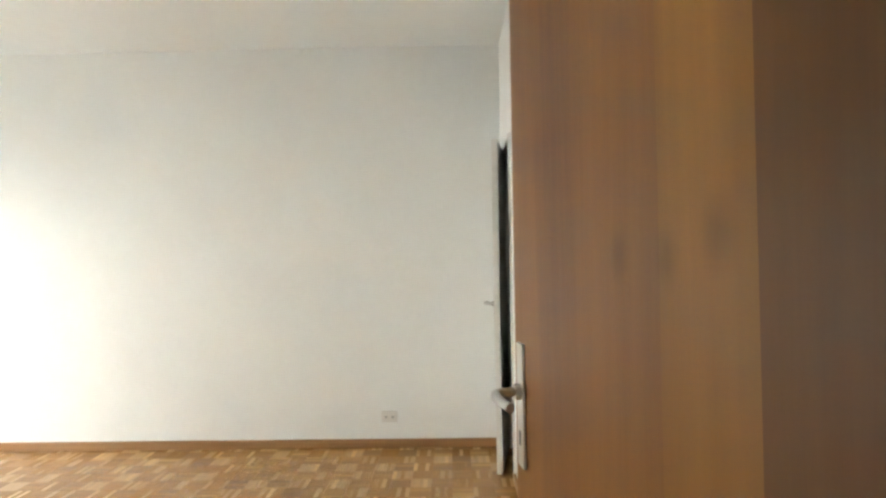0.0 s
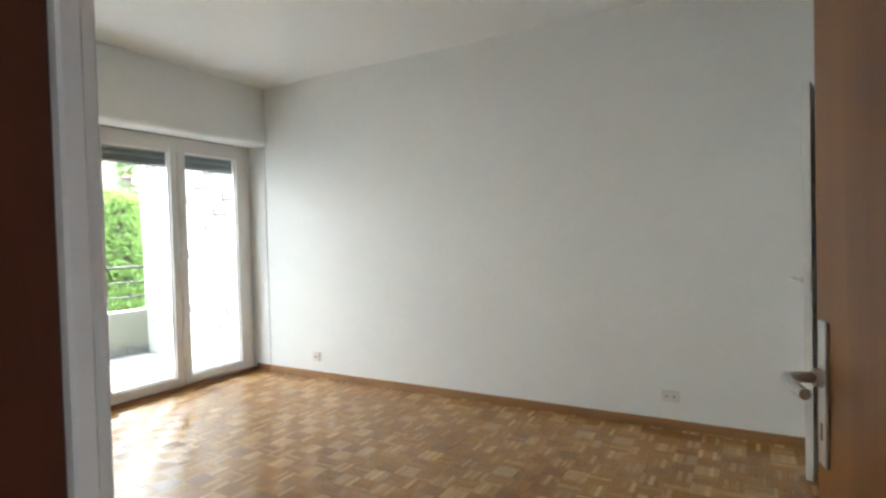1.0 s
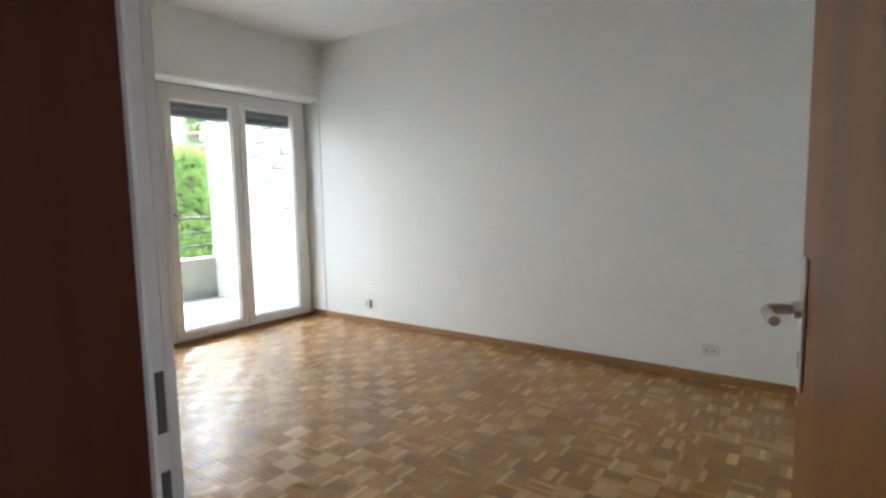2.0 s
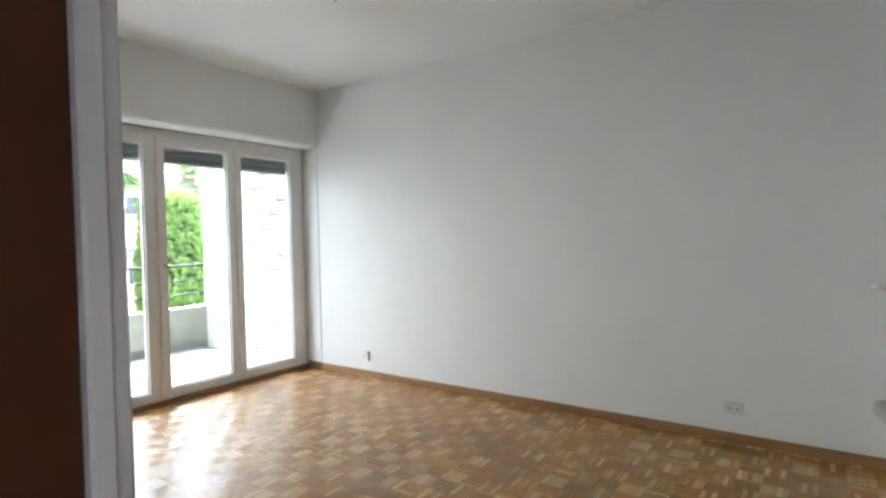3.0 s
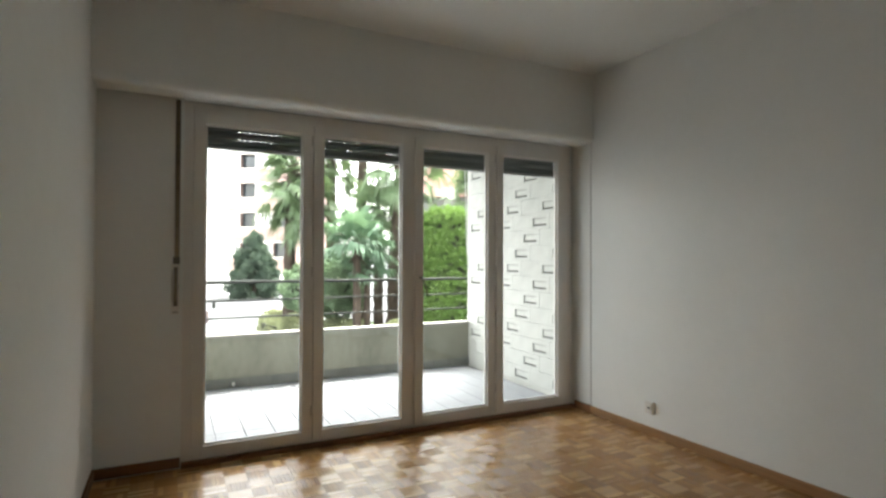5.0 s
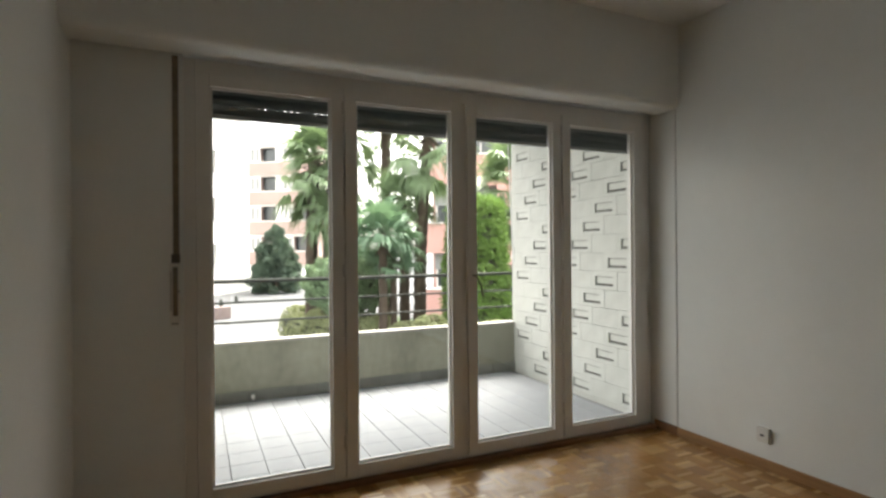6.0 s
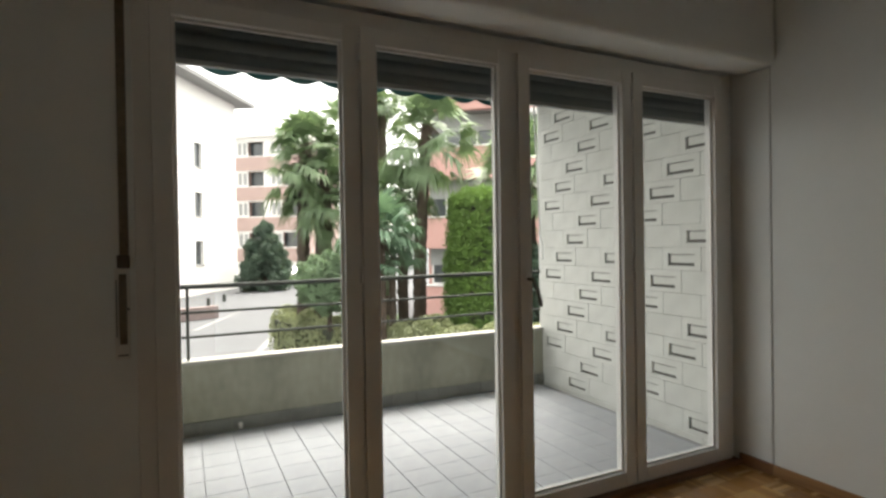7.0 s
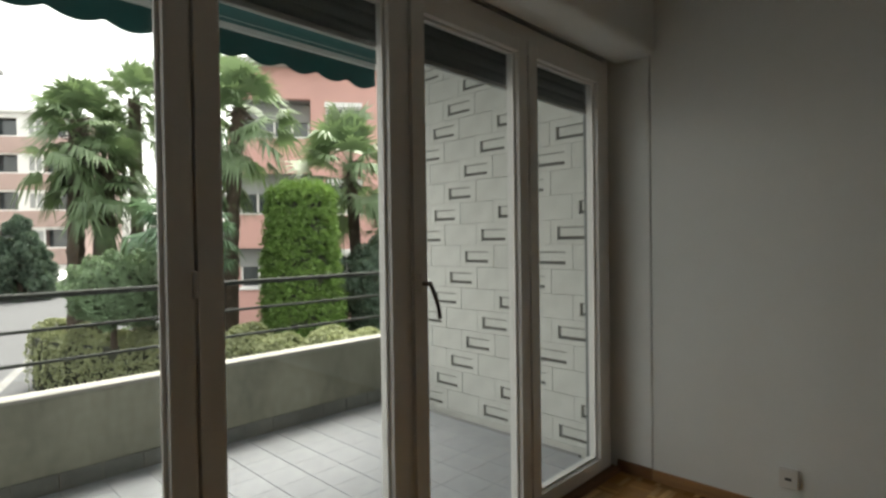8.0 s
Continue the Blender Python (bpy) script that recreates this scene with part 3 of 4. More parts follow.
swept(bm, [(-2.07, 2.61, HIGH - 0.01), (-2.07, 2.61, HIGH - 0.03), (-2.062, 2.615, HIGH - 0.045), (-2.05, 2.62, HIGH - 0.04)], 0.0025, 6)
part("wire", bm, HOLE, hook, "dark wire end")

# ---- sockets ----
def socket(x, z, w, h, deep, wide):
    """A surface-mounted cover with a recessed dark insert."""
    s = thing("wall_socket", (x, YN, z), "white plastic %s low on the white wall" % ("double wall socket" if wide else "surface-mounted wall socket"), "wall socket", group="wall sockets")
    part("cover_plate", box(x - w / 2, x + w / 2, YN - deep, YN, z - h / 2, z + h / 2, 0.004, 3), PLASTIC, s)
    for dx in ((-0.024, 0.024) if wide else (0.0,)):
        ins = part("insert", box(x + dx - 0.018, x + dx + 0.018, YN - deep - 0.0022, YN - deep - 0.0002, z - 0.018, z + 0.018, 0.0008), PLASTIC, s)
        part("contact_slot", box(x + dx - (0.007 if wide else 0.013), x + dx + (0.007 if wide else 0.013), YN - deep - 0.003, YN - deep - 0.0023, z - 0.006, z + 0.006), BLINDGREY if wide else HOLE, ins, "darker contact slot")


socket(-3.225, 0.203, 0.075, 0.085, 0.024, False)
socket(-0.08, 0.217, 0.11, 0.075, 0.012, True)

# ---- balcony ----
BX, BY0, BY1, BZ = -6.14, 0.90, 4.14, -0.01
solid("balcony_slab", box(BX - 0.14, -4.35, BY0 - 0.1, BY1 + 0.1, -0.30, BZ - 0.014), GROUT, "concrete balcony slab with dark grout", "balcony floor", "structure")
bm = bmesh.new()
add_box(bm, BX - 0.12, BX, BY0 - 0.1, BY1 + 0.3, -0.3, 0.495, 0.006, 2)
add_box(bm, BX, -4.352, BY0 - 0.1, BY0, -0.3, 0.495, 0.006, 2)
solid("parapet", bm, PLASTER, "weathered grey plastered balcony parapet", "parapet", "structure")
bm = bmesh.new()
add_box(bm, BX - 0.13, BX + 0.012, BY0 - 0.11, BY1 + 0.3, 0.496, 0.518, 0.006, 2)
add_box(bm, BX + 0.013, -4.352, BY0 - 0.11, BY0 + 0.012, 0.496, 0.518, 0.006, 2)
solid("parapet_cap", bm, CAP, "pale flat capping on the parapet", "capping", "structure")
rail = thing("balcony_railing", (BX - 0.06, 2.6, 0.53), "dark metal railing of three bars on the parapet", "railing")
for z, r in ((1.043, 0.017), (0.858, 0.010), (0.682, 0.010)):
    part("bar", rod((BX - 0.06, BY0 - 0.02, z), (BX - 0.06, BY1 + 0.28, z), r), RAIL, rail)
    part("bar", rod((BX - 0.06, BY0 - 0.04, z), (-4.352, BY0 - 0.04, z), r), RAIL, rail)
for y in (1.085, BY1 + 0.25):
    part("post", box(BX - 0.078, BX - 0.042, y, y + 0.02, 0.518, 1.043, 0.003), RAIL, rail)
spout = thing("drain_spout", (BX + 0.02, 1.43, 0), "small white plastic drain outlet in the skirting", "drain outlet")
part("spout", rod((BX + 0.013, 1.43, 0.035), (BX + 0.05, 1.43, 0.02), 0.016, 0.014), PLASTIC, spout)

WALL_END = -6.17
# block wall: courses and lengths on one module, every second block with an angled slot
solid("balcony_wall", box(WALL_END, -4.17, BY1 + 0.008, BY1 + 0.2, -0.3, 3.1), MORTAR, "pale concrete block wall beside the balcony", "wall", "structure")
MODULE = 0.157


def block_mesh(slotted):
    """A block, x to the right, front towards -y; the slotted one has a shallow panel and a deep angle at its lower left."""
    bm = bmesh.new()
    w, h, d = 2 * MODULE - 0.0018, MODULE - 0.0018, 0.016
    if not slotted:
        add_box(bm, 0, w, 0, d, 0, h, 0.0025)
        return mesh_of("block", bm, BLOCK)
    x0, x1, z0, z1, t = 0.045, 0.262, 0.030, 0.112, 0.021
    add_box(bm, 0, x0, 0, d, 0, h)
    add_box(bm, x1, w, 0, d, 0, h)
    add_box(bm, x0, x1, 0, d, 0, z0)
    add_box(bm, x0, x1, 0, d, z1, h)
    add_box(bm, x0 + t, x1, 0.003, d, z0 + t, z1 - 0.009, 0.0015)
    me = mesh_of("block", bm, BLOCK)
    return me


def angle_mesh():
    # bottom of the angled slot, coloured dark in place of its shade
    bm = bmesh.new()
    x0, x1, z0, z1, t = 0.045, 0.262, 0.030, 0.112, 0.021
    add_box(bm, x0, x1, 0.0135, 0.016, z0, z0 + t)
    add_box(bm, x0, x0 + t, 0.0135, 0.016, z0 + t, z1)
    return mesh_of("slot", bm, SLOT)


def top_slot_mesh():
    """The narrow upper groove over the raised panel, its faint shade given by colour."""
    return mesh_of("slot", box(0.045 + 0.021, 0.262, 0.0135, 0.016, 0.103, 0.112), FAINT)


def cut_block_mesh(w):
    return mesh_of("block", box(0, w, 0, 0.016, 0, MODULE - 0.0018, 0.0025), BLOCK)


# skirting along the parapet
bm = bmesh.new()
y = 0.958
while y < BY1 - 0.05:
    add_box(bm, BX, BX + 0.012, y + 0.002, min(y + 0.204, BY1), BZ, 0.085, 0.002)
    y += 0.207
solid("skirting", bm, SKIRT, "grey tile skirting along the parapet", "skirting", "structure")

# awning rolled out over the balcony
aw = thing("awning", (-4.4, 2.7, 2.95), "dark green canvas awning with a scalloped valance", "awning")
AX, AZ, AY0, AY1 = -6.30, 2.80, 1.22, 4.12
bm = bmesh.new()
n = 8
top = [[bm.verts.new((-4.42 + (AX + 4.42) * k / n, y, 3.05 + (AZ + 0.03 - 3.05) * k / n - 0.03 * math.sin(math.pi * k / n))) for y in (AY0, AY1)] for k in range(n + 1)]
for k in range(n):
    bm.faces.new((top[k][0], top[k][1], top[k + 1][1], top[k + 1][0]))
ext = bmesh.ops.extrude_face_region(bm, geom=list(bm.faces))
for v in [g for g in ext["geom"] if isinstance(g, bmesh.types.BMVert)]:
    v.co.z += 0.004
part("canvas", bm, AWNING, aw)
bm = bmesh.new()
m = 116
up, down = [], []
for k in range(m + 1):
    y = AY0 + (AY1 - AY0) * k / m
    drop = 0.150 + 0.045 * abs(math.sin(math.pi * (y - AY0) / 0.29))
    x = AX + 0.006 * math.sin(y * 14)
    up.append(bm.verts.new((AX, y, AZ)))
    down.append(bm.verts.new((x, y, AZ - drop)))
for k in range(m):
    bm.faces.new((up[k], up[k + 1], down[k + 1], down[k]))
ext = bmesh.ops.extrude_face_region(bm, geom=list(bm.faces))
for v in [g for g in ext["geom"] if isinstance(g, bmesh.types.BMVert)]:
    v.co.x -= 0.004
part("valance", bm, AWNING, aw, "green scalloped edge")
part("front_bar", box(AX - 0.03, AX + 0.02, AY0 - 0.02, AY1 + 0.01, AZ - 0.012, AZ + 0.035, 0.006, 2), WHITEMETAL, aw, "white front bar")
for y0, y1 in ((AY1 - 1.42, AY1 - 0.06), (AY0 + 1.05, AY0 + 0.06)):
    bm = bmesh.new()
    add_box(bm, AX + 0.055, AX + 0.085, min(y0, y1), max(y0, y1), AZ + 0.035, AZ + 0.072, 0.006, 2)
    add_rod(bm, (AX + 0.07, y0, AZ + 0.02), (AX + 0.07, y0, AZ + 0.085), 0.026)
    add_rod(bm, (AX + 0.07, y1, AZ + 0.05), (-4.45, y1 + (0.02 if y1 < 2 else -0.02), 2.95), 0.016)
    part("folding_arm", bm, WHITEMETAL, aw, "white folding arm")
pipe = thing("downpipe", (-6.215, 4.2, BZ), "pale rainwater pipe at the end of the block wall", "downpipe")
part("pipe", rod((-6.215, 4.2, BZ - 0.25), (-6.215, 4.2, 3.08), 0.035, segs=16), WHITEMETAL, pipe)
for z in (0.7, 1.9):
    part("clamp", rod((-6.215, 4.2, z), (-6.215, 4.2, z + 0.03), 0.041, segs=16), GREYBAR, pipe)
solid("upper_slab", box(-6.42, -4.352, -0.2, 4.35, 3.08, 3.3), PLASTER, "concrete underside of the balcony above", "balcony ceiling", "structure")
crank = thing("awning_crank", (-6.12, 4.09, 1.05), "thin white awning crank rod hanging by the wall", "crank")
bm = bmesh.new()
swept(bm, [(-6.14, 4.06, 2.72), (-6.12, 4.08, 2.0), (-6.10, 4.09, 1.36), (-6.06, 4.085, 1.30), (-6.06, 4.08, 1.16)], 0.008)
part("rod", bm, WHITEMETAL, crank)

# ---- outside: ground, street and beds ----
GZ = -1.75
solid("ground", box(-900, 900, -900, 900, GZ - 0.5, GZ), ASPHALT, "pale worn asphalt street and yard", "ground", "structure")


def prism(points, z0, z1):
    bm = bmesh.new()
    f = bm.faces.new([bm.verts.new((x, y, z0)) for x, y in points])
    if f.normal.z < 0:
        f.normal_flip()
    top = bmesh.ops.extrude_face_region(bm, geom=[f])
    for v in [g for g in top["geom"] if isinstance(g, bmesh.types.BMVert)]:
        v.co.z = z1
    bmesh.ops.recalc_face_normals(bm, faces=list(bm.faces))
    return bm


BED = [(-17.9, 4.2), (-17.2, 3.45), (-16.2, 3.6), (-9.6, 6.75), (-6.5, 8.2), (-7.5, 11.5), (-13.5, 10.6), (-18.2, 6.6)]
solid("planting_bed", prism(BED, GZ - 0.1, -1.0), EARTH, "raised earth bed under the palms", "planting bed", "structure")
solid("road_marking", prism([(-15.5, 1.95), (-21.3, 3.75), (-21.25, 3.95), (-15.45, 2.15)], GZ, GZ + 0.008), MARKING, "worn pale painted line along the street edge", "road marking", "structure")
solid("road_marking", prism([(-24.0, 1.3), (-30.0, 3.6), (-29.95, 3.75), (-23.95, 1.45)], GZ, GZ + 0.008), MARKING, "worn pale painted line across the street", "road marking", "structure")


# ---- buildings ----
def local(origin, yaw):
    """x along the facade, y into the house, z up."""
    return Matrix.Translation(origin) @ Matrix.Rotation(yaw, 4, "Z")


def placed(bm, m):
    bmesh.ops.transform(bm, matrix=m, verts=list(bm.verts))
    return bm


def far_window(house, m, x0, x1, z0, z1, frame_mat, glass, bars=1, y=0.0, t=0.07):
    """A framed window let into a facade, with a sill."""
    bm = bmesh.new()
    add_box(bm, x0, x0 + t, y - 0.03, y + 0.08, z0, z1)
    add_box(bm, x1 - t, x1, y - 0.03, y + 0.08, z0, z1)
    add_box(bm, x0 + t, x1 - t, y - 0.03, y + 0.08, z0, z0 + t)
    add_box(bm, x0 + t, x1 - t, y - 0.03, y + 0.08, z1 - t, z1)
    for k in range(1, bars + 1):
        xc = x0 + (x1 - x0) * k / (bars + 1)
        add_box(bm, xc - t / 2, xc + t / 2, y - 0.028, y + 0.08, z0 + t, z1 - t)
    w = part("window", placed(bm, m), frame_mat, house)
    part("pane", placed(box(x0 + t * 0.5, x1 - t * 0.5, y + 0.03, y + 0.05, z0 + t * 0.5, z1 - t * 0.5), m), glass, w)
    part("sill", placed(box(x0 - 0.05, x1 + 0.05, y - 0.09, y - 0.031, z0 - 0.06, z0 - 0.002), m), frame_mat, w)


def wall_with_holes(x0, x1, z0, z1, depth, holes):
    """A facade slab cut by rectangular openings, built of upright strips."""
    bm = bmesh.new()
    xs = sorted({x0, x1, *[h[0] for h in holes], *[h[1] for h in holes]})
    for a, b in zip(xs, xs[1:]):
        cuts = sorted((h[2], h[3]) for h in holes if h[0] <= a + 1e-6 and h[1] >= b - 1e-6)
        z = z0
        for c, d in cuts + [(z1, z1)]:
            if c > z + 1e-6:
                add_box(bm, a, b, 0, depth, z, c)
            z = d
    bmesh.ops.remove_doubles(bm, verts=list(bm.verts), dist=1e-5)
    return bm


# pink apartment house behind the palms
m = local((-21.31, 11.15, 0), math.atan2(0.8, 0.6))
pink = thing("pink_house", (-21.31, 11.15, GZ), "pink plastered apartment house with loggias and white windows", "house")
logg = [(-1.6, 1.45, 5.25, 6.75), (-1.6, 1.45, 2.40, 3.95), (-1.6, 1.45, -0.4, 1.15)]
wins = [(2.0, 3.35, 5.2, 6.62), (2.05, 3.35, 2.35, 3.72), (2.05, 3.35, -0.6, 1.05), (4.6, 5.9, 5.2, 6.62), (4.6, 5.9, 2.35, 3.72), (4.6, 5.9, -0.6, 1.05)]
part("wall", placed(wall_with_holes(-1.6, 12, GZ - 0.05, 7.9, 0.3, logg + wins), m), PINK, pink)
part("back_wall", placed(box(-1.58, 11.98, 1.3, 9, GZ - 0.05, 7.86), m), PINK, pink)
part("roof", placed(box(-1.9, 12.4, -0.45, 9.4, 7.9, 8.12, 0.02), m), KERB, pink, "pale flat roof edge")
for x0, x1, z0, z1 in logg:
    far_window(pink, m, x0 + 0.25, x1 - 0.12, z0 + 0.02, z1 - 0.5, TRIM, DARKGLASS, 3, 0.9)
    part("blind", placed(box(x0 + 0.2, x1 - 0.1, 0.84, 0.865, z1 - 0.72, z1 - 0.02), m), BLINDGREY, pink, "grey roller blind")
    part("sill", placed(box(x0, x1 + 0.05, -0.06, 0.28, z0 + 0.001, z0 + 0.06), m), TRIM, pink)
    part("side_cheek", placed(box(x1 - 0.0, x1 + 0.1, 0.301, 1.3, z0, z1), m), PINK, pink)
    part("soffit", placed(box(x0, x1, 0.301, 1.3, z1, z1 + 0.1), m), ROOF, pink)
    part("loggia_floor", placed(box(x0, x1, 0.301, 1.3, z0 - 0.1, z0), m), KERB, pink)
for x0, x1, z0, z1 in wins:
    far_window(pink, m, x0, x1, z0, z1 - 0.16, TRIM, DARKGLASS, 1, 0.12)
    part("shutter_box", placed(box(x0 - 0.03, x1 + 0.03, -0.04, 0.25, z1 - 0.16, z1 + 0.02), m), TRIM, pink, "white shutter box")

# white house across the street
m = local((-45.3, 4.7, 0), math.atan2(-0.518, 0.855))
m = m @ Matrix.Diagonal((1, -1, 1, 1))
white = thing("white_house", (-45.3, 4.7, GZ), "tall white plastered house with small windows and wide eaves", "house")
wins = [(1.6 + 3.1 * i, 2.55 + 3.1 * i, z - 0.78, z + 0.78) for i in range(1, 8) for z in ((1.0, 4.2, 7.45) if i == 1 else (1.0, 4.2, 7.45, 10.5))]
bm = placed(wall_with_holes(0, 29, GZ - 0.05, 12.0, 0.35, wins), m)
bmesh.ops.recalc_face_normals(bm, faces=list(bm.faces))
part("wall", bm, WHITEFACADE, white)
bm = placed(box(0.01, 28.9, 0.36, 13, GZ - 0.05, 11.98), m)
bmesh.ops.recalc_face_normals(bm, faces=list(bm.faces))
part("back_wall", bm, WHITEFACADE, white)
bm = bmesh.new()
add_box(bm, -1.1, 30, -1.1, 14, 12.0, 12.28)
bm2 = placed(bm, m)
bmesh.ops.recalc_face_normals(bm2, faces=list(bm2.faces))
part("roof", bm2, ROOF, white, "grey overhanging eaves")
for x0, x1, z0, z1 in wins:
    bm = placed(box(x0, x1, 0.2, 0.24, z0, z1), m)
    bmesh.ops.recalc_face_normals(bm, faces=list(bm.faces))
    w = part("window", bm, DARKGLASS, white)
    bm = placed(box(x0 - 0.06, x1 + 0.06, -0.06, 0.2, z0 - 0.08, z0 - 0.001), m)
    bmesh.ops.recalc_face_normals(bm, faces=list(bm.faces))
    part("sill", bm, KERB, w)

# brownish apartment house at the end of the street
m = local((-60.5, 5.2, 0), math.atan2(0.82, 0.57))
brown = thing("apartment_house", (-60.5, 5.2, GZ), "brown and pale banded apartment house far down the street", "house")
FH = 8.0
holes = [(1.0 + 3.6 * i, 3.9 + 3.6 * i, z, z + 1.45) for i in range(2) for z in (1.3, 4.4, 7.45, 10.45)]
part("wall", placed(wall_with_holes(0, FH, GZ - 0.05, 12.3, 0.3, holes), m), WHITEFACADE, brown, "pale plaster between the bands")
part("back_wall", placed(box(0.01, FH - 0.05, 1.0, 10, GZ - 0.05, 12.2), m), BRICKFACADE, brown)
part("roof", placed(box(-0.4, FH + 0.4, -0.5, 10.4, 12.3, 12.55), m), WHITEFACADE, brown)
for z in (1.3, 4.4, 7.45, 10.45):
    part("band", placed(box(0.002, FH - 0.002, -0.12, -0.002, z - 1.45, z - 0.12), m), BRICKFACADE, brown, "brownish pink parapet band")
for x0, x1, z0, z1 in holes:
    far_window(brown, m, x0, x0 + 1.2, z0, z1, TRIM, BLINDGREY, 1, 0.06, 0.13)
    part("window", placed(box(x0 + 1.2, x1, 0.7, 0.75, z0, z1), m), DARKGLASS, brown)


# ---- plants ----
def leaves_mesh(name, pos, nor, size, material, rng, slim=0.55, bend=0.25):
    """One leaf, two bent halves, at every place."""
    n = len(pos)
    nor = nor / np.linalg.norm(nor, axis=1, keepdims=True)
    rnd = rng.normal(size=(n, 3))
    along = np.cross(nor, rnd)
    along /= np.linalg.norm(along, axis=1, keepdims=True)
    side = np.cross(nor, along)
    s = (size * rng.uniform(0.6, 1.3, n))[:, None]
    v = np.empty((n, 4, 3))
    v[:, 0] = pos - along * s * 0.5
    v[:, 1] = pos + side * s * slim * 0.5 + nor * s * bend
    v[:, 2] = pos + along * s * 0.5
    v[:, 3] = pos - side * s * slim * 0.5 + nor * s * bend
    idx = np.arange(n)[:, None] * 4
    f = np.concatenate([idx + np.array([[0, 1, 2]]), idx + np.array([[0, 2, 3]])], axis=1).reshape(-1, 3)
    me = bpy.data.meshes.new(name)
    me.from_pydata(v.reshape(-1, 3).tolist(), [], f.tolist())
    me.materials.append(material)
    return me


def leafy(name, pos, nor, size, material, parent, seed, slim=0.55):
    rng = np.random.default_rng(seed)
    ob = new(name, leaves_mesh(name, pos, nor, size, material, rng, slim))
    ob.parent = parent
    ob.matrix_parent_inverse = parent.matrix_basis.inverted()
    return ob


def fan_palm(at, top, trunk_r, crown_r, seed, material=PALM, leaves=52, lean=(0, 0), label="", low=2.2, skirt=0.0):
    """A windmill palm: a shaggy trunk and a head of fan leaves on thin stalks."""
    rng = np.random.default_rng(seed)
    at = Vector(at)
    p = thing("palm_tree", at, label or "tall fan palm with a shaggy brown trunk", "palm tree", group="palms in the bed")
    bm = bmesh.new()
    rings, n, k = [], max(8, int((top - at.z) / 0.13)), 14
    for i in range(n + 1):
        t = i / n
        c = at + Vector((lean[0] * t * t, lean[1] * t * t, (top - at.z) * t))
        r = trunk_r * (1.12 - 0.2 * t + (0.07 if i % 2 else -0.03))
        rings.append([bm.verts.new(c + Vector((math.cos(a), math.sin(a), 0)) * r * rng.uniform(0.88, 1.14) + Vector((0, 0, rng.uniform(-0.04, 0.04)))) for a in [2 * math.pi * q / k for q in range(k)]])
    for a, b in zip(rings, rings[1:]):
        for q in range(k):
            bm.faces.new((a[q], a[(q + 1) % k], b[(q + 1) % k], b[q]))
    bm.faces.new(rings[0][::-1])
    bm.faces.new(rings[-1])
    part("trunk", bm, TRUNK, p, "shaggy brown trunk")
    bm = bmesh.new()  # dead leaf bases under the head
    for q in range(46):
        a, t = rng.uniform(0, 2 * math.pi), rng.uniform(0, 1)
        c = at + Vector((lean[0], lean[1], top - at.z + 0.1 - (0.35 + skirt * 0.45) * t))
        o = Vector((math.cos(a), math.sin(a), 0))
        add_rod(bm, c, c + o * trunk_r * rng.uniform(1.4, 2.4) + Vector((0, 0, rng.uniform(-0.3, 0.12))), 0.03, 0.012, 5)
    part("dead_leaf_bases", bm, TRUNK, p, "brown hanging leaf bases")
    head = np.array([at.x + lean[0], at.y + lean[1], top])
    verts, faces = [], []
    for q in range(leaves):
        f = (q + 0.5) / leaves
        polar = 0.05 + low * f ** 0.85 + rng.normal(0, 0.16)
        az = q * 2.39996 + rng.normal(0, 0.4)
        d = np.array([math.sin(polar) * math.cos(az), math.sin(polar) * math.sin(az), math.cos(polar)])
        twist = rng.normal(0, 0.35)
        side = np.array([-math.sin(az), math.cos(az), 0.0])
        up = np.cross(d, side)
        up = up if up[2] > 0 else -up
        side, up = side * math.cos(twist) + up * math.sin(twist), up * math.cos(twist) - side * math.sin(twist)
        stalk = crown_r * rng.uniform(0.26, 0.66)
        root = head - np.array([0, 0, skirt * max(0.0, f - 0.3) ** 1.2])
        tip = root + d * stalk - np.array([0, 0, 0.10 * stalk])
        b = len(verts)
        w = 0.014
        verts += [root + side * w, root - side * w, tip - side * w * 0.7, tip + side * w * 0.7, root + up * w, tip + up * w * 0.7]
        faces += [(b, b + 1, b + 2, b + 3), (b + 1, b + 4, b + 5, b + 2), (b + 4, b, b + 3, b + 5)]
        blades = 21
        length = crown_r * rng.uniform(0.42, 0.70)
        droop = rng.uniform(0.0, 0.45) + 0.3 * f * f
        spread = radians(rng.uniform(140, 235)) * (0.6 if f < 0.15 else 1.0)
        for j in range(blades):
            a = (j / (blades - 1) - 0.5) * spread
            ray = d * math.cos(a) + side * math.sin(a)
            cross = -d * math.sin(a) + side * math.cos(a)
            ln = length * (1 - 0.25 * abs(a) / 2.05) * rng.uniform(0.75, 1.1)
            fold = up * 0.05 * ln + np.array([0, 0, -0.12 * droop * ln])
            m1, e = tip + ray * ln * 0.5 + fold, tip + ray * ln * (1 - 0.3 * droop) - np.array([0, 0, droop * ln]) + up * rng.normal(0, 0.06) * ln
            b = len(verts)
            verts += [tip, m1 + cross * 0.047 * ln, m1 - cross * 0.047 * ln, e]
            faces += [(b, b + 1, b + 2), (b + 1, b + 3, b + 2)]
    me = bpy.data.meshes.new("crown")
    me.from_pydata([tuple(v) for v in verts], [], faces)
    me.materials.append(material)
    c = new("crown", me)
    c.parent = p
    c.matrix_parent_inverse = p.matrix_basis.inverted()
    return p


